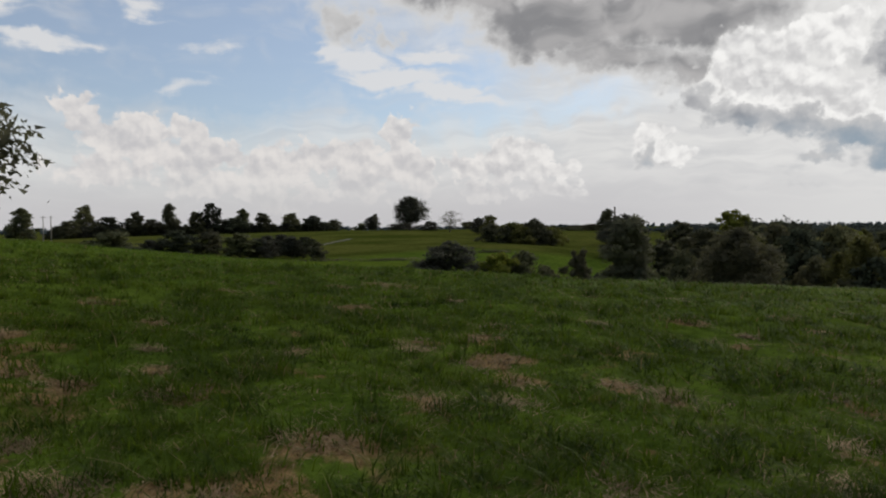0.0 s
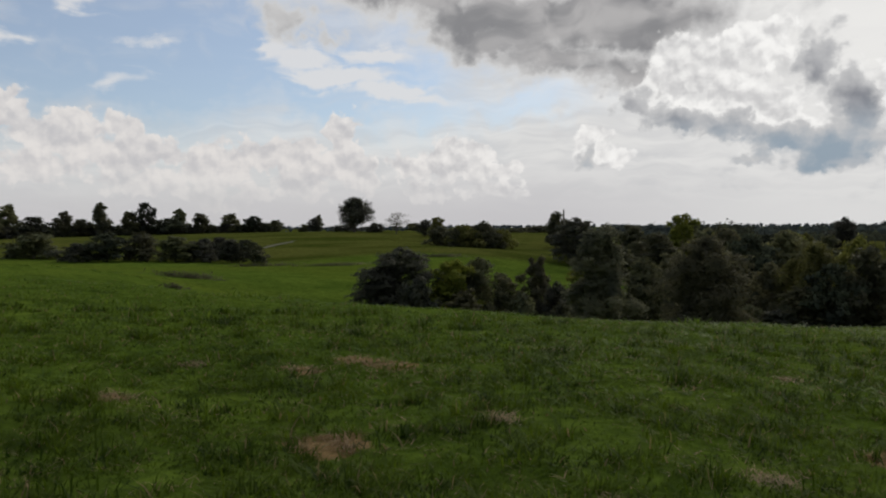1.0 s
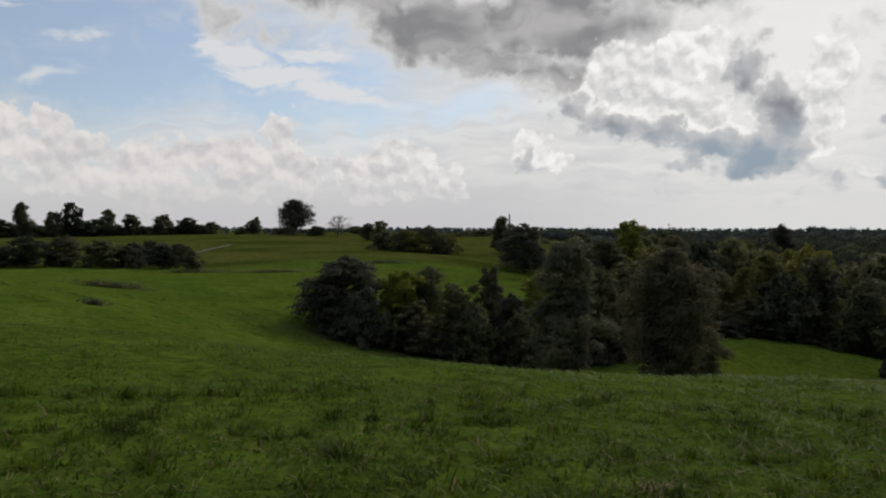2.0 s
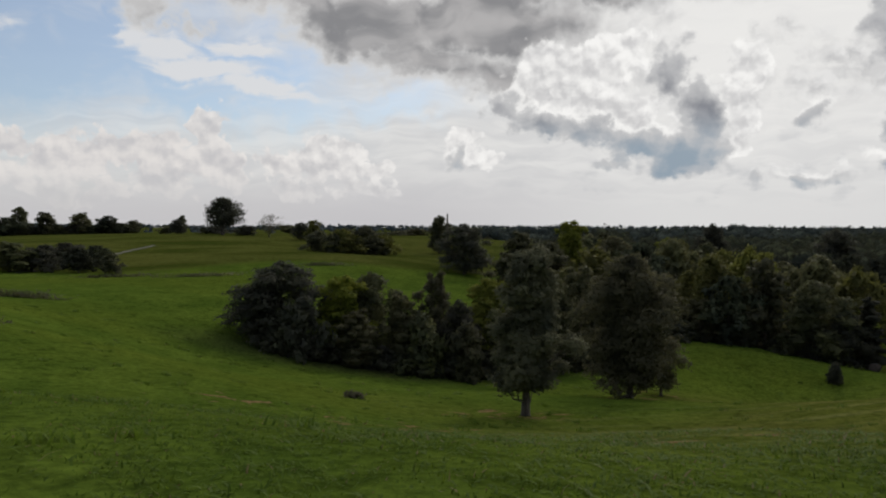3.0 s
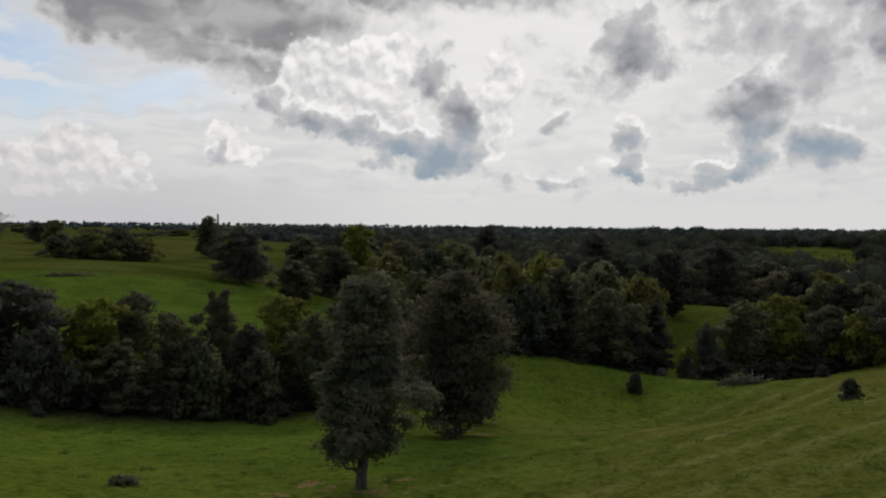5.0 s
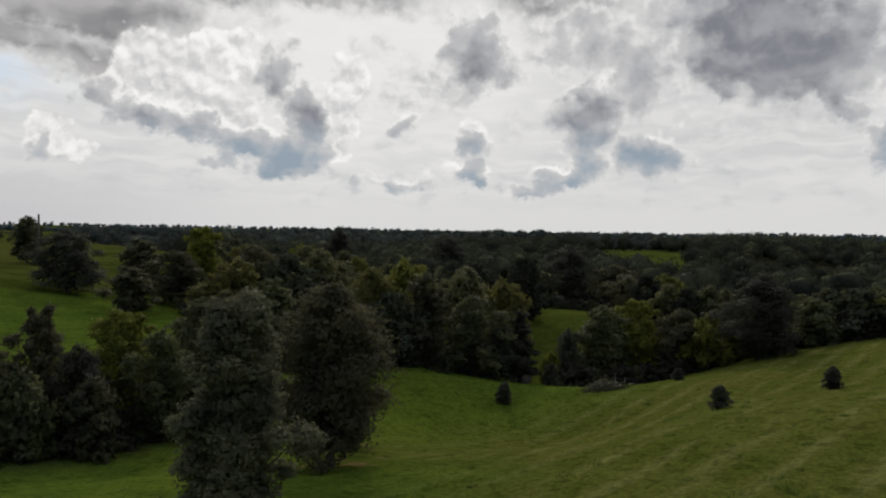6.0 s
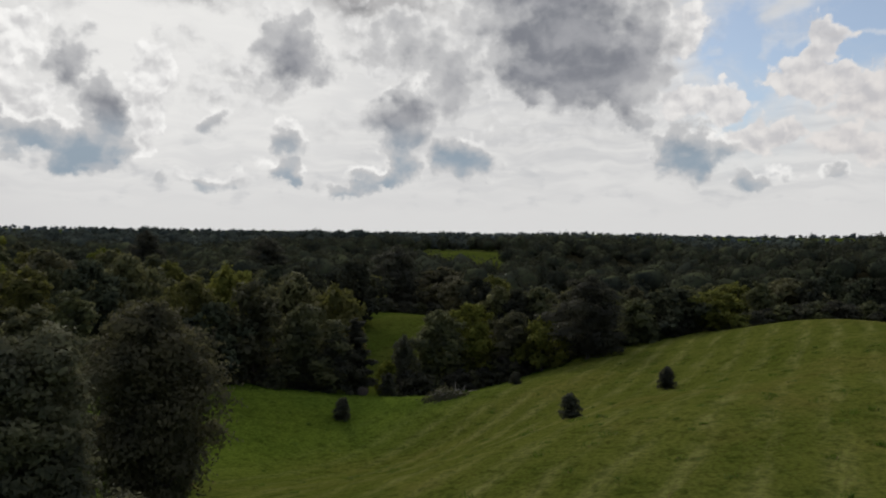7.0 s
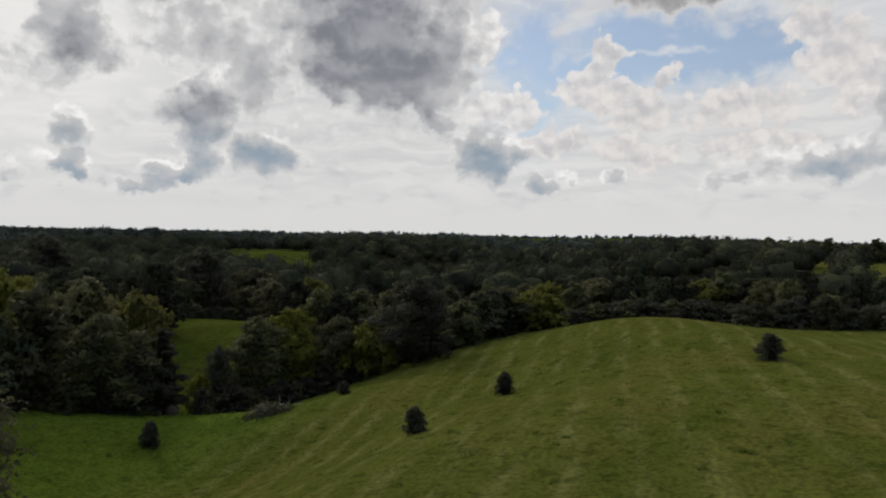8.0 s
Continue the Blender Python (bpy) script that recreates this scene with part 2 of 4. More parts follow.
    n.node("ShaderNodeOutputWorld", None, Surface=back.outputs[0])


make_sky()

# ---------------------------------------------------------------- materials


def material(name):
    m = bpy.data.materials.new(name)
    m.use_nodes = True
    return m, Nodes(m.node_tree)


def finish(n, shader, bump=None):
    n.node("ShaderNodeOutputMaterial", None, Surface=shader)


def leaf_material(name, dark, light, through_light=0.4, patches=0.35, single=0.4, gloss=0.04):
    m, n = material(name)
    info = n.node("ShaderNodeObjectInfo").outputs["Random"]
    island = n.node("ShaderNodeNewGeometry").outputs["Random Per Island"]
    where = n.node("ShaderNodeTexCoord").outputs["Object"]
    patch = n.noise(where, patches, 4)[0]
    f = n.math("ADD", n.math("MULTIPLY", island, single), n.math("MULTIPLY", n.ramp(patch, 0.35, 0.68), 1.0 - single))
    col = n.mix(f, dark, light)
    col = n.node("ShaderNodeHueSaturation", None, Color=col, Hue=n.ramp(info, 0, 1, 0.472, 0.503), Saturation=n.ramp(info, 0, 1, 0.8, 1.1), Value=n.ramp(info, 0, 1, 0.75, 1.25)).outputs[0]
    bs = n.node("ShaderNodeBsdfPrincipled", None, Base_Color=col, Roughness=0.75)
    bs.inputs["Specular IOR Level"].default_value = gloss
    tr = n.node("ShaderNodeBsdfTranslucent", None, Color=n.mix(0.5, col, light))
    finish(n, n.node("ShaderNodeMixShader", None, i0=through_light, i1=bs.outputs[0], i2=tr.outputs[0]).outputs[0])
    return m


LEAF = dict(
    dark=leaf_material("leaves_dark", (0.033, 0.035, 0.033), (0.072, 0.076, 0.050)),
    mid=leaf_material("leaves_green", (0.039, 0.044, 0.033), (0.108, 0.114, 0.052)),
    olive=leaf_material("leaves_olive", (0.046, 0.050, 0.036), (0.134, 0.134, 0.060)),
    yellow=leaf_material("leaves_yellow_green", (0.052, 0.067, 0.018), (0.150, 0.158, 0.032), 0.4),
    grey=leaf_material("leaves_grey_green", (0.042, 0.046, 0.036), (0.122, 0.124, 0.072)),
    # wood, haze, blue: aerial haze painted into the leaf colour, bluer with distance
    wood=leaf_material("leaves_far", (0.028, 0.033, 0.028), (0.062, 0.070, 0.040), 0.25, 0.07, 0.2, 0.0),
    haze=leaf_material("leaves_haze_pale", (0.038, 0.047, 0.046), (0.060, 0.071, 0.060), 0.15, 0.03, 0.15, 0.0),
    blue=leaf_material("leaves_haze_blue", (0.048, 0.062, 0.070), (0.072, 0.086, 0.092), 0.1, 0.02, 0.1, 0.0),
)


def bark_material():
    m, n = material("bark")
    where = n.node("ShaderNodeTexCoord").outputs["Object"]
    ridges = n.noise(n.vec("MULTIPLY", where, (9, 9, 1.6)), 1.0, 6, 0.6)[0]
    col = n.mix(n.ramp(ridges, 0.3, 0.7), (0.030, 0.024, 0.018), (0.10, 0.082, 0.062))
    bump = n.node("ShaderNodeBump", None, Height=ridges, Strength=0.8, Distance=0.04)
    finish(n, n.node("ShaderNodeBsdfPrincipled", None, Base_Color=col, Roughness=0.9, Normal=bump.outputs[0]).outputs[0])
    return m


BARK = bark_material()


def plain_material(name, a, b, scale, rough=0.8, metal=0.0, bump_size=0.01):
    m, n = material(name)
    where = n.node("ShaderNodeTexCoord").outputs["Object"]
    f = n.noise(where, scale, 6, 0.6)[0]
    col = n.mix(n.ramp(f, 0.3, 0.7), a, b)
    bump = n.node("ShaderNodeBump", None, Height=f, Strength=0.4, Distance=bump_size)
    finish(n, n.node("ShaderNodeBsdfPrincipled", None, Base_Color=col, Roughness=rough, Metallic=metal, Normal=bump.outputs[0]).outputs[0])
    return m


POLE_WOOD = plain_material("weathered_pole", (0.16, 0.14, 0.12), (0.34, 0.31, 0.27), 3.0)
CERAMIC = plain_material("insulator", (0.45, 0.45, 0.44), (0.6, 0.6, 0.58), 8.0, 0.3)
WIRE = plain_material("wire", (0.03, 0.03, 0.03), (0.05, 0.05, 0.05), 2.0, 0.9)
HAY = plain_material("hay", (0.05, 0.038, 0.032), (0.11, 0.088, 0.072), 14.0, 0.95, 0.0, 0.03)
DEADWOOD = plain_material("dead_wood", (0.12, 0.11, 0.10), (0.30, 0.28, 0.25), 6.0, 0.9)
WHITE_SIDING = plain_material("white_siding", (0.62, 0.62, 0.60), (0.75, 0.75, 0.73), 1.5)
TIN = plain_material("tin_roof", (0.07, 0.06, 0.055), (0.12, 0.11, 0.10), 0.8, 0.9)


def grass_ground():
    m, n = material("pasture")
    where = n.node("ShaderNodeTexCoord").outputs["Object"]
    cover = n.node("ShaderNodeAttribute", dict(attribute_name="land_cover"))
    kinds = n.node("ShaderNodeSeparateColor", None, Color=cover.outputs["Color"]).outputs
    big = n.noise(where, 0.022, 5, 0.6)[0]
    mid = n.noise(where, 0.15, 6, 0.62)[0]
    fine = n.noise(where, 2.6, 8, 0.7)[0]
    tuft = n.noise(where, 0.8, 5, 0.6, 0.5)[0]
    green = n.mix(n.ramp(mid, 0.30, 0.70), (0.043, 0.079, 0.012), (0.090, 0.136, 0.020))
    green = n.mix(n.ramp(big, 0.42, 0.62, 0.0, 0.6), green, (0.090, 0.116, 0.016))
    # rough olive grass of the upper hill, with browner drifts
    olive = n.mix(n.ramp(n.noise(n.vec("MULTIPLY", where, (0.03, 0.07, 0.1)), 1.0, 6, 0.6)[0], 0.36, 0.64), (0.030, 0.039, 0.009), (0.088, 0.086, 0.024))
    green = n.mix(kinds[1], green, olive)
    # mown hillside in swaths
    warped = n.vec("ADD", where, n.vec("MULTIPLY", n.noise(where, 0.035, 3)[1], (3.5, 3.5, 0)))
    along = n.vec("DOT_PRODUCT", warped, (-0.092, 0.996, 0.0))
    swath = n.math("MULTIPLY_ADD", n.math("SINE", n.math("MULTIPLY", along, 1.5)), 0.5, 0.5)
    broken = n.noise(n.vec("MULTIPLY", where, (0.12, 0.5, 0.2)), 1.0, 7, 0.68)[0]
    swath = n.math("MULTIPLY", n.math("POWER", swath, 2.0), n.ramp(broken, 0.38, 0.68))
    mown = n.mix(n.ramp(mid, 0.3, 0.7), (0.070, 0.080, 0.016), (0.108, 0.112, 0.026))
    mown = n.mix(n.math("MULTIPLY", swath, 0.95), mown, (0.180, 0.174, 0.062))
    mown = n.mix(n.ramp(n.noise(where, 0.05, 4, 0.6)[0], 0.52, 0.68, 0.0, 0.5), mown, (0.130, 0.105, 0.032))
    green = n.mix(kinds[2], green, mown)
    # grain of blades, with shade painted dark into the hollows between tufts
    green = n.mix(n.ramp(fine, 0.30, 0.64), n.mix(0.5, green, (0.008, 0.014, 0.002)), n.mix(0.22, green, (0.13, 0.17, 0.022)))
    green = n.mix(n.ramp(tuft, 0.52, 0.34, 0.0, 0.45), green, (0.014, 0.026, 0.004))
    # straw and bare soil
    dry = n.ramp(n.math("ADD", n.noise(where, 0.55, 6, 0.62, 0.6)[0], n.math("MULTIPLY", cover.outputs["Alpha"], 0.18)), 0.70, 0.78)
    straw = n.mix(n.ramp(fine, 0.3, 0.7), (0.085, 0.052, 0.026), (0.260, 0.165, 0.086))
    green = n.mix(n.math("MULTIPLY", dry, 0.85), green, straw)
    # leaf litter under the woods, painted darker for the shade between trees
    shaded_litter = n.mix(n.ramp(fine, 0.3, 0.7), (0.016, 0.016, 0.010), (0.036, 0.034, 0.020))
    green = n.mix(kinds[0], green, shaded_litter)
    bump = n.node("ShaderNodeBump", None, Height=n.math("ADD", fine, n.math("MULTIPLY", tuft, 1.5)), Strength=0.8, Distance=0.12)
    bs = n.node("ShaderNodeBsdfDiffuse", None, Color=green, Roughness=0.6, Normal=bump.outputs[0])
    finish(n, bs.outputs[0])
    return m


def blade_material(name, dark, light):
    m, n = material(name)
    island = n.node("ShaderNodeNewGeometry").outputs["Random Per Island"]
    where = n.node("ShaderNodeTexCoord").outputs["Object"]
    patch = n.noise(where, 1.1, 5, 0.65)[0]
    col = n.mix(n.math("ADD", n.math("MULTIPLY", island, 0.4), n.math("MULTIPLY", n.ramp(patch, 0.36, 0.66), 0.6)), dark, light)
    col = n.mix(n.ramp(island, 0.94, 0.97), col, (0.15, 0.12, 0.055))
    bs = n.node("ShaderNodeBsdfPrincipled", None, Base_Color=col, Roughness=0.6)
    bs.inputs["Specular IOR Level"].default_value = 0.06
    tr = n.node("ShaderNodeBsdfTranslucent", None, Color=col)
    finish(n, n.node("ShaderNodeMixShader", None, i0=0.5, i1=bs.outputs[0], i2=tr.outputs[0]).outputs[0])
    return m


GRASS = grass_ground()
BLADES = blade_material("grass_blades", (0.013, 0.029, 0.003), (0.080, 0.120, 0.008))
SHORT_BLADES = blade_material("short_grass_blades", (0.046, 0.084, 0.010), (0.104, 0.154, 0.018))
STRAW = plain_material("dry_straw", (0.12, 0.082, 0.042), (0.25, 0.170, 0.090), 1.2, 0.9)

# ---------------------------------------------------------------- the land
KNOLL = [  # the mown knoll at the start: x, y, reach, height
    (0, -4, 8, -2.8), (-3, 10, 7, -2.9), (5, 18, 7, 0.3), (-10, 25, 8, -2.4), (-15, 15, 13, 1.8), (14, 15, 13, -4.1),
    (1, 33, 6, -0.0), (10, 29, 6, -1.1), (-20, 36, 10, 1.4), (-8, 43, 8, -0.1), (-40, 25, 20, 0.6), (20, 28, 7, 1.0),
    (16, 42, 8, -0.4), (38, 20, 16, -5.1), (5, 50, 13, -7.0), (25, 58, 14, -11.2), (48, 48, 16, -9.2), (0, -35, 32, -1.0),
]
HOLLOW = [  # slopes and hollow below it
    (-15, 65, 16, -7.3), (15, 78, 13, -13.9), (40, 80, 14, -14.1), (65, 70, 16, -7.6), (68, 98, 16, -28.5), (90, 45, 18, -6.5),
    (98, 75, 16, -16.5), (95, 105, 16, -16.2), (120, 92, 14, -17.1), (116, 50, 11, -4.6), (136, 58, 10, -4.0), (124, 76, 10, -11.3),
    (45, 108, 16, -15.6), (70, 125, 14, -15.3), (115, 120, 14, -30.7), (0, 112, 16, -19.3), (25, 118, 14, -19.7), (-15, 128, 18, -9.9),
    (-45, 100, 28, -1.0), (60, -40, 48, -5.4), (140, 0, 40, -9.5),
]
VALLEY = [  # hills and valley beyond
    (140, 150, 24, -10.2), (-45, 160, 28, -7.7), (-5, 170, 26, -8.8), (35, 165, 24, -15.2), (20, 205, 26, -0.6), (65, 200, 28, -12.5),
    (-40, 215, 32, -8.3), (0, 255, 32, -3.6), (60, 270, 40, -8.5), (-20, 330, 48, 2.3), (70, 345, 48, -0.9), (-100, 330, 64, -2.8),
    (-80, 430, 64, 0.5), (-150, 200, 80, -5.5), (160, 60, 32, -9.7), (110, 160, 24, -24.0), (200, 120, 40, -22.4), (260, 300, 72, -17.2),
    (330, -38, 38, -8.5), (430, -50, 60, -6.0), (245, 5, 34, -20.0), (310, 238, 42, -21.0), (400, 288, 34, -12.5), (465, 335, 48, -8.5),
]

THICKET = [  # thicket in the hollow: x, y, height, radius
    (-0.5, 122.9, 11.1, 6.4), (-3.9, 120.9, 8.1, 3.3), (6.8, 120.5, 11.2, 4.1), (12.7, 123.8, 11.9, 4.2), (16.5, 118.0, 10.2, 3.3),
    (21.7, 120.0, 13.9, 2.3), (24.2, 116.2, 10.2, 2.9), (30.0, 121.7, 12.9, 4.3), (3.3, 115.8, 8.0, 3.2), (18.7, 114.5, 7.7, 3.5),
    (10.5, 116.0, 7.7, 3.5), (31.6, 114.8, 11.7, 3.3), (38.5, 120.7, 14.0, 4.4), (45.3, 124.2, 14.3, 5.1), (23.9, 112.1, 7.1, 3.2),
]
ROW = [  # trees along the far hedgerow
    (48.6, 200.7, 12.8, 7.5), (65.4, 205.7, 12.2, 6.6), (78.0, 202.7, 17.0, 6.2), (84.9, 191.6, 15.0, 7.2), (66.4, 189.2, 12.1, 6.8),
    (69.6, 171.3, 13.0, 6.8), (52.6, 178.5, 8.9, 5.6), (80.6, 171.2, 16.1, 7.0), (92.2, 176.0, 18.4, 7.5), (59.1, 270.4, 13.6, 3.8),
    (182.6, 296.1, 21.3, 7.5), (265.5, 319.9, 20.9, 11.3),
]
FRONT = [  # front of the valley wood
    (77.6, 133.7, 12.0, 5.4), (83.9, 132.5, 15.8, 6.6), (88.2, 126.0, 13.6, 6.0), (95.3, 121.7, 12.8, 4.5), (90.8, 122.1, 9.2, 3.9),
    (91.7, 146.8, 19.5, 7.3), (103.1, 143.6, 18.7, 7.0), (104.8, 134.9, 18.1, 6.2), (134.8, 154.1, 15.2, 7.7), (76.8, 139.3, 16.1, 5.6),
    (73.2, 135.7, 7.6, 4.9), (103.5, 121.7, 6.3, 2.1), (97.2, 116.7, 3.8, 1.8),
]
RIGHT = [  # trees along the field edge
    (113.1, 117.2, 15.1, 6.6), (120.6, 114.7, 15.2, 5.8), (106.4, 119.9, 10.7, 2.9), (124.1, 108.5, 12.1, 5.8), (126.9, 95.5, 14.6, 7.7),
    (122.7, 102.3, 9.6, 4.6), (137.3, 90.8, 8.3, 5.4), (182.1, 177.3, 20.0, 10.2), (185.6, 163.4, 15.2, 9.1), (168.1, 178.9, 10.8, 7.3),
    (230.4, 280.8, 20.1, 9.3), (145.0, 86.3, 9.1, 7.3), (147.0, 79.1, 7.6, 6.2), (167.7, 90.1, 8.1, 6.8), (169.9, 79.3, 9.5, 6.8),
    (171.2, 69.8, 9.9, 7.5), (182.0, 58.4, 8.2, 7.3), (192.1, 47.4, 9.7, 8.4), (191.5, 36.6, 9.8, 8.4), (185.2, 25.8, 7.1, 8.1),
    (178.6, 17.4, 6.2, 7.9),
]
HILL = [  # trees on the hill top
    (-14.6, 327.7, 14.8, 6.6), (-33.0, 344.7, 6.4, 3.7), (2.9, 316.1, 9.2, 5.7), (14.4, 305.7, 6.8, 3.9), (17.6, 285.4, 9.0, 4.1),
    (-5.9, 326.1, 4.2, 4.7), (-18.2, 350.8, 3.4, 8.8),
]
SHRUBS = [  # shrubs on the hill
    (16.2, 247.4, 5.8, 5.2), (22.6, 242.8, 7.0, 5.2), (29.4, 241.9, 7.8, 5.2), (35.7, 243.0, 6.6, 3.5), (19.9, 241.1, 5.2, 4.3),
    (25.7, 239.4, 5.7, 4.2), (32.2, 239.5, 5.1, 4.3),
]
LEFTROW = [  # low dark trees in the dip
    (-75.3, 192.5, 4.6, 5.3), (-68.9, 194.9, 7.2, 6.0), (-63.1, 202.1, 6.7, 7.0), (-54.0, 199.6, 6.5, 6.8), (-47.5, 201.3, 5.9, 5.3),
    (-39.8, 197.8, 5.5, 4.4), (-89.6, 202.7, 6.1, 9.7), (-32.9, 194.0, 4.5, 2.9), (-46.0, 215.1, 5.6, 6.6), (-38.8, 211.5, 5.1, 4.9),
]
LINE = [  # tree line on the skyline
    (-175.8, 314.1, 10.7, 7.5), (-172.1, 361.1, 12.5, 7.5), (-163.2, 365.2, 7.6, 9.0), (-151.5, 370.2, 9.3, 6.0), (-137.3, 375.7, 12.3, 6.0),
    (-125.4, 379.8, 9.3, 6.0), (-117.5, 382.3, 12.3, 6.3), (-105.4, 396.2, 9.8, 6.2), (-95.6, 398.7, 8.1, 7.0), (-83.2, 411.7, 8.2, 7.9),
    (-71.2, 413.9, 6.8, 7.9), (-62.0, 425.5, 5.1, 6.5), (-174.3, 348.9, 6.5, 7.3), (-144.3, 373.1, 6.6, 7.5), (-108.3, 385.1, 6.3, 9.0),
    (-34.6, 378.4, 6.5, 3.1), (-40.9, 377.8, 3.0, 4.3),
]
FARHILL = [  # far hill trees
    (84.2, 427.1, 4.3, 9.5), (71.2, 409.3, 2.6, 9.0), (14.7, 419.7, 4.6, 6.3), (58.3, 375.5, 1.8, 11.5), (49.7, 396.9, 2.2, 9.0),
    (36.8, 358.1, 3.2, 8.1),
]

STATIONS = np.array(KNOLL + HOLLOW + VALLEY, float)


def ripple(x, y, s, seed):
    """A cheap smooth random surface, about -1 to 1."""
    r = np.random.RandomState(seed)
    total = np.zeros_like(x)
    for k in range(7):
        a, f, p = r.uniform(0, math.tau), s * r.uniform(0.6, 1.9), r.uniform(0, math.tau)
        total += np.sin((x * math.cos(a) + y * math.sin(a)) * f + p)
    return total / 3.5


def ground_height(x, y):
    x, y = np.asarray(x, float), np.asarray(y, float)
    top, low = np.zeros_like(x), np.full_like(x, 0.003)
    for sx, sy, reach, h in STATIONS:
        w = np.exp(-((x - sx) ** 2 + (y - sy) ** 2) / (2 * reach * reach))
        top, low = top + w * h, low + w
    z = (top - 0.003 * 18) / low
    r = np.hypot(x - 20, y - 60)
    t = np.clip((r - 330) / 900, 0, 1)
    t = t * t * (3 - 2 * t)
    z = z * (1 - t) + t * (-9 + 6 * ripple(x, y, 0.006, 3) + np.clip((r - 1200) / 2200, 0, 1) * (11 + 7 * ripple(x, y, 0.002, 5)))
    near = np.exp(-(r / 160) ** 2)
    z = z + 0.28 * ripple(x, y, 0.075, 13) * np.clip((np.hypot(x, y - 15) - 45) / 40, 0, 1) * np.clip((62 - x) / 20, 0, 1) * np.exp(-(r / 260) ** 2)
    return z + near * (0.05 * ripple(x, y, 0.9, 7) + 0.025 * ripple(x, y, 2.7, 9))


def height_at(x, y):
    return float(ground_height(np.array([x]), np.array([y]))[0])


def mesh_from(name, verts, faces, smooth=True):
    """A mesh of equal-sided faces from arrays."""
    me = bpy.data.meshes.new(name)
    verts, faces = np.asarray(verts, np.float32), np.asarray(faces, np.int32)
    sides = faces.shape[1]
    me.vertices.add(len(verts))
    me.vertices.foreach_set("co", verts.ravel())
    me.loops.add(faces.size)
    me.loops.foreach_set("vertex_index", faces.ravel())
    me.polygons.add(len(faces))
    me.polygons.foreach_set("loop_start", np.arange(0, faces.size, sides, dtype=np.int32))
    me.polygons.foreach_set("use_smooth", np.full(len(faces), smooth))
    me.update()
    me.validate()
    return me


def inside(x, y, corners):
    c, hit = len(corners), np.zeros(x.shape, bool)
    for k in range(c):
        (x1, y1), (x2, y2) = corners[k], corners[(k + 1) % c]
        cross = ((y1 > y) != (y2 > y)) & (x < (x2 - x1) * (y - y1) / (y2 - y1 + 1e-9) + x1)
        hit ^= cross
    return hit


VALLEY_WOOD = [(44, 128), (66, 136), (96, 136), (118, 150), (148, 178), (176, 160), (130, 122), (140, 96), (158, 78), (168, 40), (172, -10), (190, -120), (1500, -700), (1700, 1500), (420, 1500), (190, 560), (135, 330), (84, 222), (66, 165)]
CLEARINGS = [(441, 316, 34), (405, 290, 28), (375, 268, 22), (480, 300, 24), (420, 345, 22), (345, 246, 16), (475, 345, 26), (560, 400, 55), (520, 140, 40), (480, 130, 30), (440, -48, 48), (370, -40, 36), (322, -32, 24), (640, -60, 70), (700, 300, 60)]


brng = np.random.RandomState(15)
BARE = []  # worn straw patches on the knoll: x, y, radius
for k in range(70):
    d, a = 4.5 + 19 * brng.uniform() ** 1.3, brng.uniform(radians(-42), radians(40))
    BARE.append((d * math.sin(a) - 0.5, d * math.cos(a) + 0.5, brng.uniform(0.10, 0.34) * (1 + d / 40)))


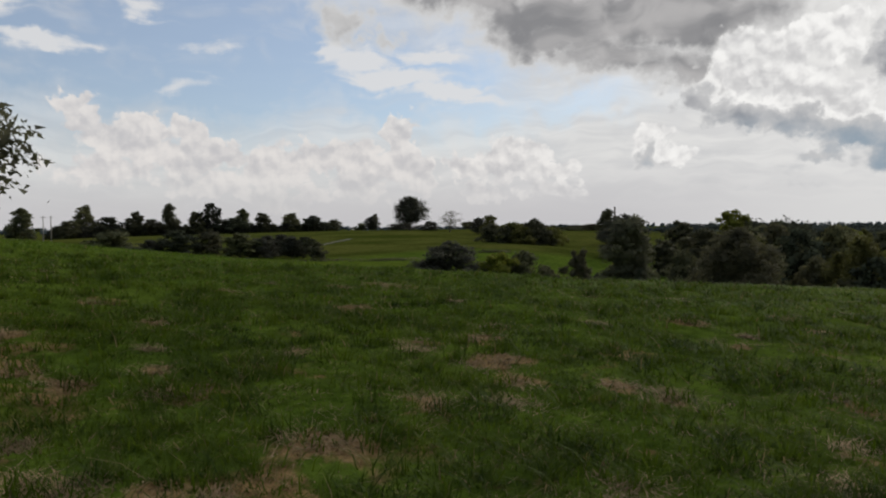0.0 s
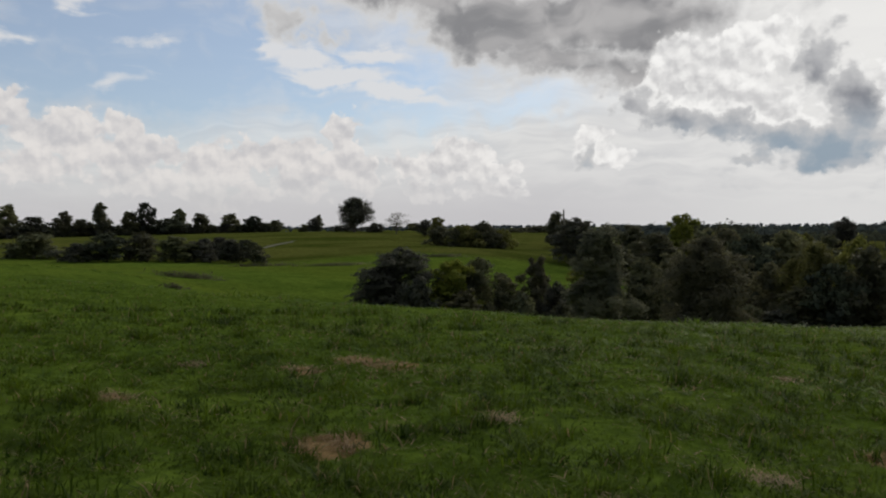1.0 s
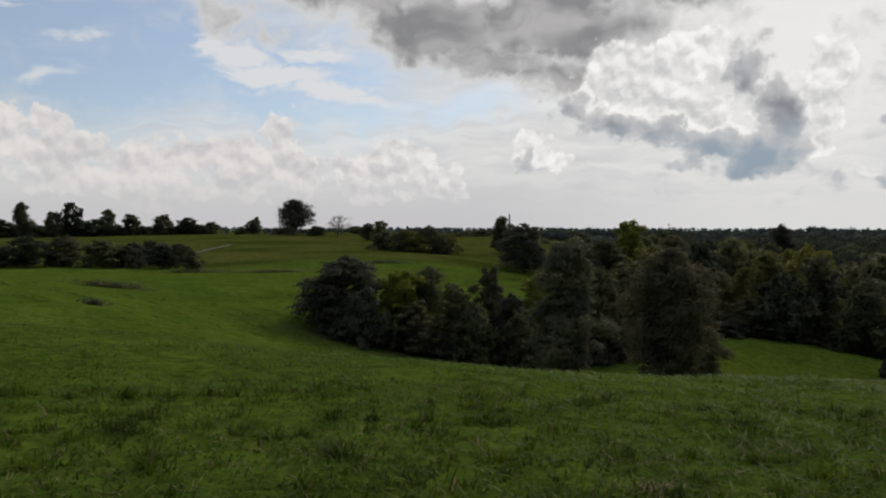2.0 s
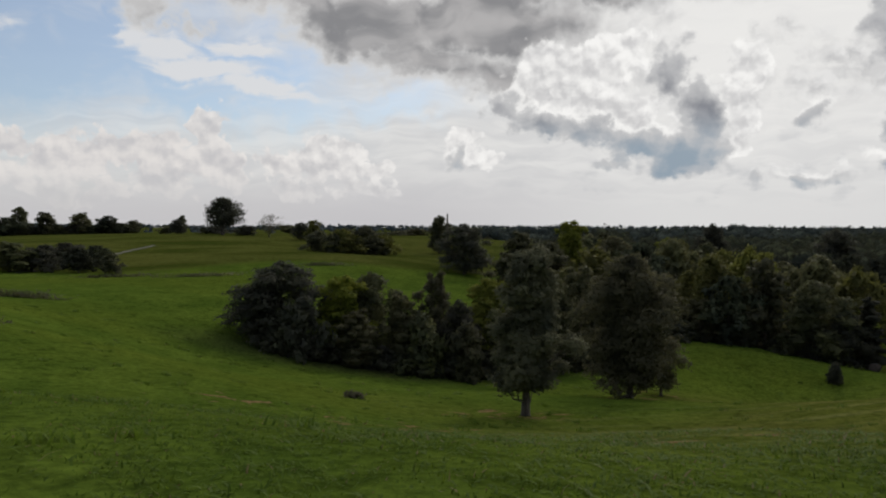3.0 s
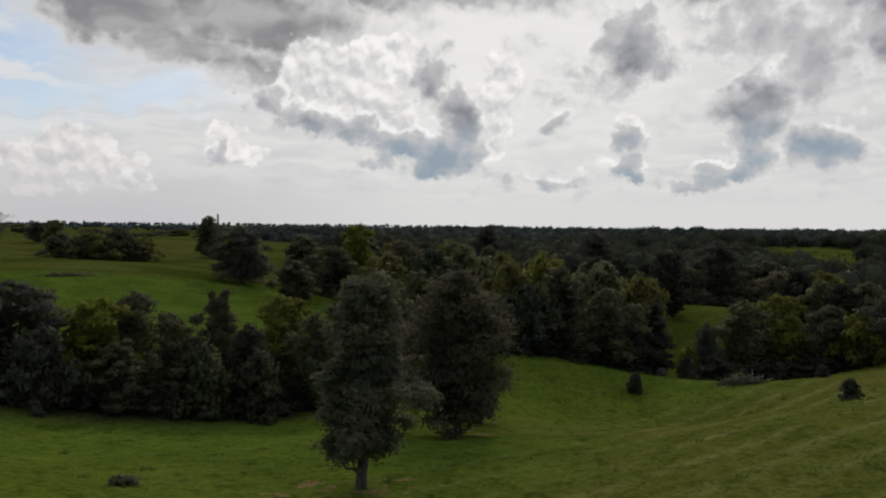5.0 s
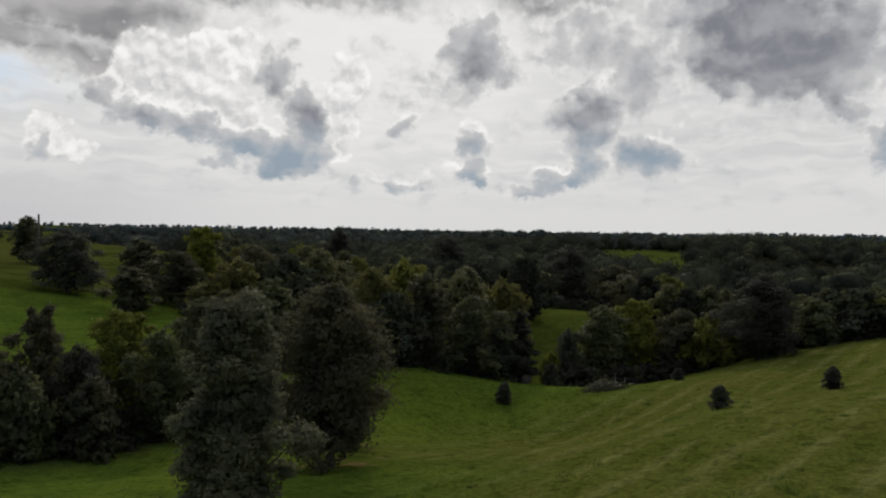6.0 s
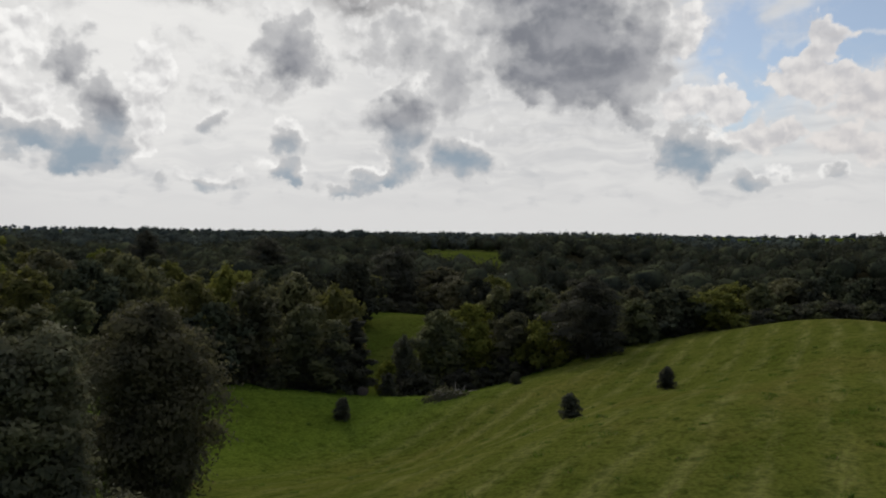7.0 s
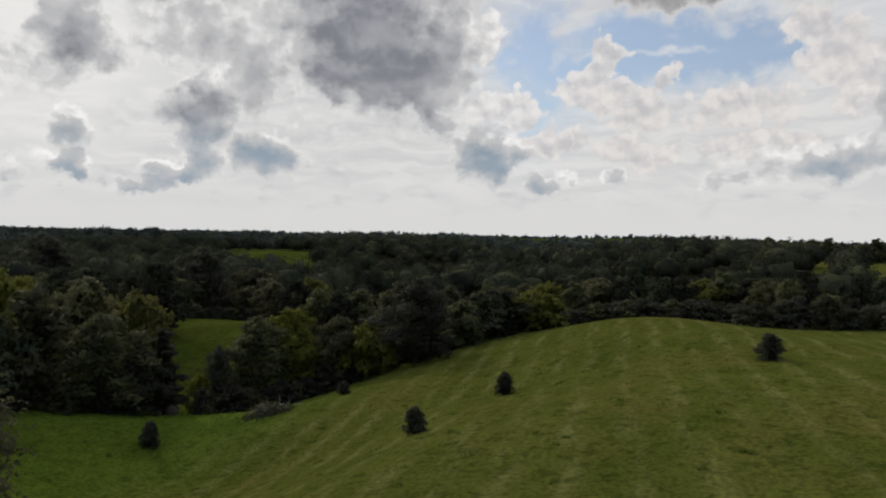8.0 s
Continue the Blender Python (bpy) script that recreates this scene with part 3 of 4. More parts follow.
def make_ground():
    rings = np.concatenate([[0.0], np.geomspace(1.2, 4600, 330)])
    turns = 380
    ang = np.linspace(0, math.tau, turns, endpoint=False)
    rr, aa = np.meshgrid(rings, ang, indexing="ij")
    x, y = 6 + rr * np.sin(aa), 30 + rr * np.cos(aa)
    z = ground_height(x, y)
    verts = np.stack([x, y, z], -1).reshape(-1, 3)
    i, j = np.meshgrid(np.arange(len(rings) - 1), np.arange(turns), indexing="ij")
    k = (j + 1) % turns
    faces = np.stack([i * turns + j, (i + 1) * turns + j, (i + 1) * turns + k, i * turns + k], -1).reshape(-1, 4)[:, ::-1]
    ob = new("ground", mesh_from("ground", verts, faces))
    # land cover: shade-darkened leaf litter, rough hill grass, mown field, dry ground
    def step(v, a, b):
        t = np.clip((v - a) / (b - a), 0, 1)
        return t * t * (3 - 2 * t)

    wob = 6 * ripple(x, y, 0.11, 21)
    shaded_litter = inside(x, y, VALLEY_WOOD).astype(float)
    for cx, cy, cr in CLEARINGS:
        shaded_litter *= np.hypot(x - cx, y - cy) > cr + 6
    shaded_litter = np.maximum(shaded_litter, np.clip(1.4 - np.hypot((x - 16) / 24, (y - 119) / 7.5), 0, 1))
    olive = step(y + wob, 196, 206) * step(-x + 0.25 * y + wob, -70, -40)
    olive = np.maximum(olive, 0.7 * step(x, 98, 108) * step(y + 0.9 * x, 212, 226))
    mown = step(x + 2.0 * wob + 0.25 * (60 - y), 8, 36) * step(-y, -112, -92)
    dry = 0.75 * step(-y + wob * 0.5, -24, -9) * step(-np.abs(x), -60, -30)
    for cx, cy, cr in BARE:
        dry = np.maximum(dry, np.clip(1.6 - np.hypot(x - cx, y - cy) / cr, 0, 1.0) * 1.9)
    for cx, cy, cr in ((6.2, 58.5, 5.0), (-3.0, 65.5, 3.5), (18.0, 74.6, 4.2), (12.5, 41.0, 2.5), (37, 92, 4.5), (46, 101, 3.5)):
        dry = np.maximum(dry, np.clip(1.5 - np.hypot((x - cx) / 1.6, y - cy) / cr, 0, 1.0) * 0.95)
    data = np.stack([shaded_litter, olive, mown, dry], -1).reshape(-1, 4).astype(np.float32)
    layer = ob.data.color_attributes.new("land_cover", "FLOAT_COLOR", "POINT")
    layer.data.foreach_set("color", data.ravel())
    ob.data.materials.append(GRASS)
    return tagged(ob, "rolling green pasture with dry patches and mown hillside", "ground", kind="structure")


ground = make_ground()

# ---------------------------------------------------------------- trees


def spray_mesh(name, points, out, size, rng, loose=0.55):
    """Leaf sprays: a small leaf shape at each point, facing roughly outward."""
    n = len(points)
    round_way = out / (np.linalg.norm(out, axis=1, keepdims=True) + 1e-6)
    out = round_way + rng.normal(0, loose, (n, 3))
    out /= np.linalg.norm(out, axis=1, keepdims=True) + 1e-6
    side = np.cross(out, rng.normal(0, 1, (n, 3)))
    side /= np.linalg.norm(side, axis=1, keepdims=True) + 1e-6
    along = np.cross(out, side)
    s = (size * rng.uniform(0.55, 1.25, n))[:, None]
    droop = out * s * rng.uniform(-0.35, 0.1, (n, 1))
    v = np.stack([points - along * s * 0.45 + side * s * 0.40, points + along * s * 0.85 + droop, points - along * s * 0.45 - side * s * 0.40 + droop * 0.5], 1)
    me = mesh_from(name, v.reshape(-1, 3), np.arange(3 * n).reshape(-1, 3))
    # leaves of one clump share its rounded shading
    lean = round_way * 0.8 + out * 0.35
    lean /= np.linalg.norm(lean, axis=1, keepdims=True) + 1e-6
    me.normals_split_custom_set_from_vertices(np.repeat(lean, 3, axis=0).tolist())
    return me


def crown_points(rng, count, height, radius, bottom, lobes, shape):
    """Points in an uneven crown built of overlapping clumps of foliage."""
    centres, sizes = [], []
    for k in range(lobes):
        h = (k + rng.uniform(0.1, 0.9)) / lobes
        wide = radius * shape(h) * rng.uniform(0.72, 1.12)
        a, d = k * 2.4 + rng.uniform(-0.6, 0.6), wide * rng.uniform(0.25, 1.0)
        centres.append((d * math.cos(a), d * math.sin(a), bottom + (height - bottom) * (0.06 + 0.90 * h)))
        sizes.append(radius * rng.uniform(0.13, 0.36) * (0.55 + 0.5 * shape(h)))
    centres, sizes = np.array(centres), np.array(sizes)
    pick = rng.choice(lobes, count, p=sizes ** 2 / (sizes ** 2).sum())
    way = rng.normal(0, 1, (count, 3))
    way[:, 2] = np.where(rng.uniform(0, 1, count) < 0.5, np.abs(way[:, 2]), way[:, 2])
    way /= np.linalg.norm(way, axis=1, keepdims=True)
    deep = rng.uniform(0, 1, count) ** 0.4
    lump = 1 + 0.30 * np.sin(way[:, 0] * 5 + pick) * np.sin(way[:, 1] * 6 + pick * 2) + 0.22 * np.sin(way[:, 2] * 9 + pick)
    pts = centres[pick] + way * (sizes[pick] * deep * lump)[:, None] * np.array([1.12, 1.12, 0.78])
    # outer sprays droop a little
    pts[:, 2] -= 0.10 * radius * (np.hypot(pts[:, 0], pts[:, 1]) / radius) ** 2
    core = rng.uniform(0, 1, count) < 0.20
    h = rng.uniform(0.05, 0.9, count)
    wide = np.array([shape(q) for q in h]) * radius * 0.55 * np.sqrt(rng.uniform(0, 1, count))
    a = rng.uniform(0, math.tau, count)
    inner = np.stack([wide * np.cos(a), wide * np.sin(a), bottom + (height - bottom) * h], -1)
    pts = np.where(core[:, None], inner, pts)
    return pts, way * 0.9 + np.array([0, 0, 0.35]), centres


def tube(bm, path, radii, sides=7):
    rings = []
    for k, (p, r) in enumerate(zip(path, radii)):
        d = (Vector(path[min(k + 1, len(path) - 1)]) - Vector(path[max(k - 1, 0)])).normalized()
        q = d.to_track_quat("Z", "Y")
        rings.append([bm.verts.new(Vector(p) + q @ Vector((r * math.cos(math.tau * j / sides), r * math.sin(math.tau * j / sides), 0))) for j in range(sides)])
    for a, b in zip(rings, rings[1:]):
        for j in range(sides):
            bm.faces.new((a[j], a[(j + 1) % sides], b[(j + 1) % sides], b[j]))
    bm.faces.new(rings[-1])
    bm.faces.new(rings[0][::-1])


def part(name, data, mat, parent, label=""):
    """One mesh object under a thing, from a mesh or a bmesh."""
    if isinstance(data, bmesh.types.BMesh):
        bm, data = data, bpy.data.meshes.new(name)
        bm.to_mesh(data)
        bm.free()
        for p in data.polygons:
            p.use_smooth = True
    data.materials.append(mat)
    ob = new(name, data)
    ob.parent = parent
    return tagged(ob, label)


ROUND = lambda h: math.sqrt(max(0.0, 1 - (2 * h - 0.85) ** 2 * 0.8))
COLUMN = lambda h: 0.78 + 0.22 * math.sin(math.pi * min(1, h * 1.6)) if h < 0.62 else 0.78 - (h - 0.62) * 1.15
CONE = lambda h: 1.0 - 0.82 * h
TIERS = lambda h: (0.66 + 0.34 * abs(math.sin(9.2 * h + 0.7))) * (1.05 - 0.55 * h * h) * min(1, 0.55 + 2.2 * h)
EGG = lambda h: math.sqrt(max(0.04, 1 - (2 * h - 0.75) ** 2 * 0.62))
SHRUB = lambda h: math.sqrt(max(0.05, 1 - (h * 1.02) ** 2))


def build_tree(name, seed, height, radius, bottom, count, leaf, mat, lobes, shape, trunk=0.22, limbs=7):
    """A tree at the origin: tapered trunk with limbs into the crown, and a crown of leaf sprays."""
    rng = np.random.RandomState(seed)
    root = new(name)
    pts, out, centres = crown_points(rng, count, height, radius, bottom, lobes, shape)
    bm = bmesh.new()
    bend = rng.uniform(-0.25, 0.25, 2)
    spine = [(bend[0] * h * h, bend[1] * h * h, -0.3 + (height * 0.82 + 0.3) * h) for h in (0, 0.05, 0.14, 0.3, 0.5, 0.72, 1)]
    tube(bm, spine, [trunk * w for w in (1.55, 1.2, 1.0, 0.85, 0.62, 0.36, 0.08)])
    for k in range(limbs):
        c = centres[(k * 3) % len(centres)]
        z0 = max(bottom * 0.8, c[2] - height * 0.16)
        s = Vector((bend[0] * (z0 / height) ** 2, bend[1] * (z0 / height) ** 2, z0))
        e = Vector(c)
        mid = s.lerp(e, 0.5) + Vector((0, 0, -0.06 * height))
        tube(bm, [s, mid, e], [trunk * 0.36, trunk * 0.24, trunk * 0.06], 5)
    part("trunk", bm, BARK, root)
    part("crown", spray_mesh("crown", pts, out, leaf, rng), mat, root)
    return root


PROTO = {}


def plant(kind, x, y, height, radius, label, group="", name="tree", category="tree", turn=None):
    """Plants one tree of a kind, scaled to its height and crown radius; copies share the meshes."""
    h0, r0 = KINDS[kind][1], KINDS[kind][2]
    turn = random.uniform(0, 360) if turn is None else turn
    m = pose(x, y, height_at(x, y) - 0.05, random.uniform(-2, 2), random.uniform(-2, 2), turn) @ Matrix.Diagonal((radius / r0, radius / r0, height / h0, 1))
    if kind not in PROTO:
        PROTO[kind] = build_tree(name, *KINDS[kind])
        ob = PROTO[kind]
        ob.matrix_basis = m
    else:
        kept = PROTO[kind].matrix_basis.copy()
        PROTO[kind].matrix_basis = Matrix.Identity(4)
        ob = copy_thing(PROTO[kind], m)
        PROTO[kind].matrix_basis = kept
        ob.name = name
    return tagged(ob, label, category, group)


# seed, height, radius, foot of crown, sprays, spray size, leaves, clumps, outline, trunk, limbs
KINDS = dict(
    lone=(11, 13.0, 3.4, 1.5, 60000, 0.185, LEAF["grey"], 95, TIERS, 0.30, 16),
    pair=(12, 15.0, 5.6, 0.5, 56000, 0.235, LEAF["olive"], 110, ROUND, 0.34, 14),
    low=(13, 7.0, 3.4, 0.9, 9500, 0.228, LEAF["olive"], 26, ROUND, 0.18, 10),
    broad_a=(21, 12.0, 5.5, 0.5, 13300, 0.350, LEAF["dark"], 40, ROUND, 0.26, 7),
    broad_b=(22, 12.0, 4.5, 0.4, 13300, 0.334, LEAF["mid"], 36, ROUND, 0.24, 7),
    broad_c=(23, 12.0, 4.2, 0.3, 13300, 0.334, LEAF["olive"], 38, COLUMN, 0.22, 7),
    gold=(24, 11.0, 4.2, 0.5, 13300, 0.319, LEAF["yellow"], 32, ROUND, 0.22, 7),
    spire=(25, 13.0, 2.6, 0.3, 11400, 0.289, LEAF["dark"], 30, CONE, 0.20, 4),
    wood_a=(31, 12.0, 6.0, 0.5, 3600, 0.699, LEAF["wood"], 30, ROUND, 0.26, 4),
    wood_b=(32, 12.0, 5.5, 0.4, 3600, 0.699, LEAF["mid"], 28, COLUMN, 0.26, 4),
    wood_c=(33, 12.0, 6.0, 0.5, 3600, 0.699, LEAF["olive"], 28, ROUND, 0.26, 4),
    wood_d=(34, 12.0, 6.0, 0.5, 3600, 0.699, LEAF["yellow"], 26, ROUND, 0.26, 4),
    oak=(41, 14.5, 6.8, 3.0, 14200, 0.418, LEAF["dark"], 90, ROUND, 0.42, 12),
    shrub_a=(51, 4.0, 3.0, 0.1, 2800, 0.319, LEAF["mid"], 26, SHRUB, 0.10, 5),
    shrub_b=(52, 4.0, 3.0, 0.1, 2800, 0.319, LEAF["dark"], 26, SHRUB, 0.10, 5),
    shrub_c=(53, 4.0, 3.0, 0.1, 2800, 0.319, LEAF["yellow"], 22, SHRUB, 0.10, 5),
    cedar=(54, 2.8, 1.25, 0.05, 8600, 0.122, LEAF["dark"], 80, EGG, 0.08, 4),
    edge=(61, 5.0, 2.6, 1.7, 15000, 0.125, LEAF["mid"], 60, ROUND, 0.11, 22),
    bare=(71, 8.0, 3.6, 1.6, 1300, 0.228, LEAF["grey"], 40, ROUND, 0.16, 34),
)

plant("lone", 18.0, 74.6, 13.2, 3.6, "tall narrow grey-green tree standing alone in the hollow", turn=40)
plant("pair", 36.0, 91.5, 15.6, 5.6, "large full-leaved tree beside the lone tree", turn=120)
plant("low", 45.3, 101.0, 7.2, 3.4, "low spreading olive-green tree at the meadow edge", turn=10)
plant("edge", -8.4, 10.3, 4.0, 2.65, "young leafy tree with drooping twigs on the knoll", turn=0)

for k, (x, y, h, r) in enumerate(THICKET):
    r, x = r * (1.6 if k == 5 else 1.15), x + (1.8 if k < 3 else 0.0)
    plant(("broad_a", "broad_a", "gold", "broad_b", "broad_c", "broad_c", "broad_a", "gold", "shrub_b", "shrub_a", "broad_c", "broad_b", "broad_b", "broad_c", "shrub_a")[k], x, y, h, r,
          "dense dark green tree in the thicket in the hollow", "trees of the thicket")
for k, (x, y, h, r) in enumerate(ROW):
    plant(("broad_a", "wood_b", "gold", "wood_c", "broad_b", "wood_d", "wood_b", "wood_a", "wood_c", "broad_b", "broad_a", "broad_a")[k], x, y, h, r * (1.35 if k == 9 else 1.0),
          "full green tree in the hedgerow below the hill", "trees of the hedgerow")
for k, (x, y, h, r) in enumerate(FRONT):
    plant(("wood_a", "wood_b", "broad_b", "spire", "broad_a", "wood_d", "wood_c", "wood_d", "wood_a", "gold", "broad_c", "shrub_c", "shrub_b")[k], x, y, h, r,
          "dark leafy tree at the front of the valley wood", "trees at the wood's edge")
for k, (x, y, h, r) in enumerate(RIGHT):
    plant(("broad_b", "gold", "broad_a", "broad_b", "broad_a", "wood_d", "wood_b", "broad_a", "wood_c", "wood_d", "broad_a", "wood_a", "wood_d", "wood_b", "wood_d", "wood_c", "wood_a", "wood_d", "wood_a", "wood_c", "wood_b")[k], x, y, h, r,
          "broad green tree along the lower edge of the mown field", "trees along the field")
for k, (x, y, h, r) in enumerate(HILL):
    r *= 1.2 if k == 0 else 1.0
    plant(("oak", "broad_a", "bare", "broad_a", "gold", "shrub_b", "shrub_b")[k], x, y, h, r,
          ("single round-crowned dark oak on the hill top", "small tree on the hill top beside the oak")[k > 0], "" if k == 0 else "trees on the hill")
for k, (x, y, h, r) in enumerate(SHRUBS):
    plant(("shrub_a", "shrub_c")[k % 2], x, y, h, r * 1.25, "green shrub in a clump on the open hillside", "shrubs on the hill", "shrub", "shrub")
for k, (x, y, h, r) in enumerate(LEFTROW):
    plant(("shrub_b", "wood_a", "shrub_a", "wood_b")[k % 4], x, y, h, r, "low dark bushy tree in the dip of the pasture", "trees in the dip")
for k, (x, y, h, r) in enumerate(LINE):
    plant(("wood_b", "broad_c", "wood_a", "wood_b")[k % 4], x, y, h * 1.3, r * 1.0, "dark tree in the line along the skyline", "trees of the skyline")
for k, (x, y, h, r) in enumerate(FARHILL):
    plant(("wood_c", "shrub_a")[k % 2], x, y, h, r, "small far tree on the hill crest", "trees on the far crest")

# trees standing along the ridge past the far pasture
for k in range(11):
    turned, far = radians(94.5 + 0.95 * k), 490 + 22 * math.sin(2.3 * k)
    plant(("wood_a", "wood_c", "wood_b")[k % 3], 7 + far * math.sin(turned), 52 + far * math.cos(turned), 12.5 + 1.8 * math.sin(1.7 * k), 6.5, "dark tree on the ridge beyond the far pasture", "trees on the ridge")

for x, y, h, r in ((74.4, 76.4, 2.7, 1.25), (94.0, 72.2, 2.8, 1.2), (107.2, 99.4, 2.0, 1.05), (78.8, 110.5, 3.1, 1.3), (96.9, 43.0, 3.0, 1.5)):
    plant("cedar", x, y, h, r, "round dark green cedar bush standing in the mown field", "bushes in the field", "bush", "bush")


# ---------------------------------------------------------------- woods behind


def scatter_wood(rng, count, r_min, r_max):
    r = np.sqrt(rng.uniform(r_min ** 2, r_max ** 2, count))
    a = rng.uniform(radians(-12), radians(118), count)
    x, y = r * np.sin(a), 40 + r * np.cos(a)
    ok = inside(x, y, VALLEY_WOOD)
    for cx, cy, cr in CLEARINGS:
        ok &= np.hypot(x - cx, (y - cy)) > cr
    return x[ok], y[ok]


rng = np.random.RandomState(77)
x, y = scatter_wood(rng, 250, 120, 262)
for k in range(len(x)):
    h = rng.uniform(8.5, 13.0)
    plant(("wood_a", "wood_b", "wood_c", "wood_a", "wood_b", "wood_d", "wood_c")[k % 7], x[k], y[k], h, h * rng.uniform(0.36, 0.5), "leafy tree of the valley wood", "trees of the valley wood")


def far_wood(name, x, y, sprays, size, mat, rng, tall=(8, 13), fine=2):
    """Many far crowns as one mesh: lumpy domes of foliage with ragged leaf sprays over them."""
    ball = bmesh.new()
    bmesh.ops.create_icosphere(ball, subdivisions=fine, radius=1)
    dome = np.array([v.co[:] for v in ball.verts])
    sides = np.array([[v.index for v in f.verts] for f in ball.faces])
    ball.free()
    z, n = ground_height(x, y), len(x)
    h = rng.uniform(*tall, n) * (1 + 0.25 * ripple(x, y, 0.03, 31))
    rad = h * rng.uniform(0.42, 0.72, n)
    turn = rng.uniform(0, 9, (n, 6))

    def lump(way, k):
        t = turn[k]
        return 1 + 0.20 * np.sin(way[..., 0] * 4.1 + t[..., 0]) * np.sin(way[..., 1] * 4.7 + t[..., 1]) + 0.15 * np.sin(way[..., 2] * 6 + t[..., 2]) * np.sin(way[..., 0] * 7 + t[..., 3]) + 0.10 * np.sin(way[..., 1] * 11 + t[..., 4])

    def place(way, k, grow):
        r = lump(way, k) * grow
        return np.stack([x[k] + way[..., 0] * rad[k] * r, y[k] + way[..., 1] * rad[k] * r, z[k] + h[k] * (0.48 + 0.5 * way[..., 2] * r)], -1)

    k = np.arange(n)[:, None].repeat(len(dome), 1)
    verts = place(np.broadcast_to(dome, (n, *dome.shape)), k, 0.80).reshape(-1, 3)
    faces = (sides[None] + (np.arange(n) * len(dome))[:, None, None]).reshape(-1, 3)
    ob = new(name, mesh_from(name, verts, faces))
    ob.data.materials.append(mat)
    tagged(ob, "far woodland of dense dark green trees in the valley", "woods", kind="stuff")
    k = np.repeat(np.arange(n), sprays)
    way = rng.normal(0, 1, (len(k), 3))
    way[:, 2] = np.abs(way[:, 2]) - 0.3
    way /= np.linalg.norm(way, axis=1, keepdims=True)
    twigs = new("foliage", spray_mesh("foliage", place(way, k, 1.0), way, size, rng, 0.35))
    twigs.data.materials.append(mat)
    twigs.parent = ob
    return ob


x, y = scatter_wood(rng, 1900, 262, 620)
far_wood("woods", x, y, 260, 1.15, LEAF["wood"], rng, (5.5, 13.5))
x, y = scatter_wood(rng, 1700, 600, 1150)
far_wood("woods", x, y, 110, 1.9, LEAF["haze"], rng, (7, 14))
x, y = scatter_wood(rng, 1500, 1100, 2000)
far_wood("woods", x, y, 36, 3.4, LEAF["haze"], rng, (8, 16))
# low woods along the whole far skyline
n = 4200
r, a = rng.uniform(1500, 3300, n), rng.uniform(radians(-50), radians(125), n)
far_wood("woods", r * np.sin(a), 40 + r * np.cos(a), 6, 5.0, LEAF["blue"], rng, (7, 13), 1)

# undergrowth along the edges of thicket and wood


def along_line(line, gap, rng):
    """Places along a broken line, a gap apart, a little off it."""
    places = []
    for (x1, y1), (x2, y2) in zip(line, line[1:]):
        n = max(1, int(math.hypot(x2 - x1, y2 - y1) / gap))
        for k in range(n):
            f = (k + rng.uniform(0.1, 0.9)) / n
            places.append((x1 + (x2 - x1) * f + rng.uniform(-1, 1), y1 + (y2 - y1) * f + rng.uniform(-1, 1)))
    return places


for line, tall in (([(-2, 118.5), (8, 116.5), (24, 115.5), (42, 117), (52, 122)], (2.2, 4.2)), ([(58, 135), (77, 134), (93, 121)], (2.2, 4.0)), ([(104, 117), (117, 109), (130, 100.5), (144, 87), (157, 70), (163, 40)], (2.6, 4.6)),
                   ([(48, 128), (62, 150), (66, 180)], (2.5, 5.0)), ([(150, 176), (176, 158)], (2.5, 4.5)), ([(152, 40), (158, 5), (165, -40)], (3, 6)), ([(-182, 345), (-150, 372), (-112, 386), (-62, 426)], (3.5, 5.5))):
    for k, (x, y) in enumerate(along_line(line, 2.4, rng)):
        h = rng.uniform(*tall)
        plant(("shrub_b", "shrub_a", "shrub_b")[k % 3], x, y, h, h * rng.uniform(0.7, 1.1), "dark undergrowth bush at the foot of the trees", "undergrowth", "bush", "bush")

# ---------------------------------------------------------------- field things


def round_bale(x, y, turn):
    """A round hay bale on its side, with net wrap rings and a spiral end."""
    root = new("hay_bale")
    bm = bmesh.new()
    sides, half = 40, 0.75
    rings = []
    for u, r in ((-half, 0.66), (-half + 0.05, 0.76), (-0.3, 0.80), (0.0, 0.79), (0.3, 0.80), (half - 0.05, 0.76), (half, 0.66)):
        rings.append([bm.verts.new((u, (r + 0.02 * math.sin(j * 7.3 + u * 9)) * math.cos(math.tau * j / sides), 0.74 + (r + 0.02 * math.sin(j * 5.1 + u * 5)) * math.sin(math.tau * j / sides) * 0.94)) for j in range(sides)])
    for a, b in zip(rings, rings[1:]):
        for j in range(sides):
            bm.faces.new((a[j], a[(j + 1) % sides], b[(j + 1) % sides], b[j]))
    for end in (rings[0][::-1], rings[-1]):
        bm.faces.new(end)
    part("roll", bm, HAY, root)
    for u in (-0.45, -0.15, 0.15, 0.45):
        bm = bmesh.new()
        tube(bm, [(u, 0.815 * math.cos(a), 0.74 + 0.815 * 0.94 * math.sin(a)) for a in np.linspace(0, math.tau, 33)], [0.012] * 33, 4)
        part("twine", bm, HAY, root)
    root.matrix_basis = pose(x, y, height_at(x, y) - 0.04, 0, 0, turn)
    return tagged(root, "weathered round hay bale lying at the meadow edge", "hay bale", "hay bales")


round_bale(94.5, 119.5, 25)


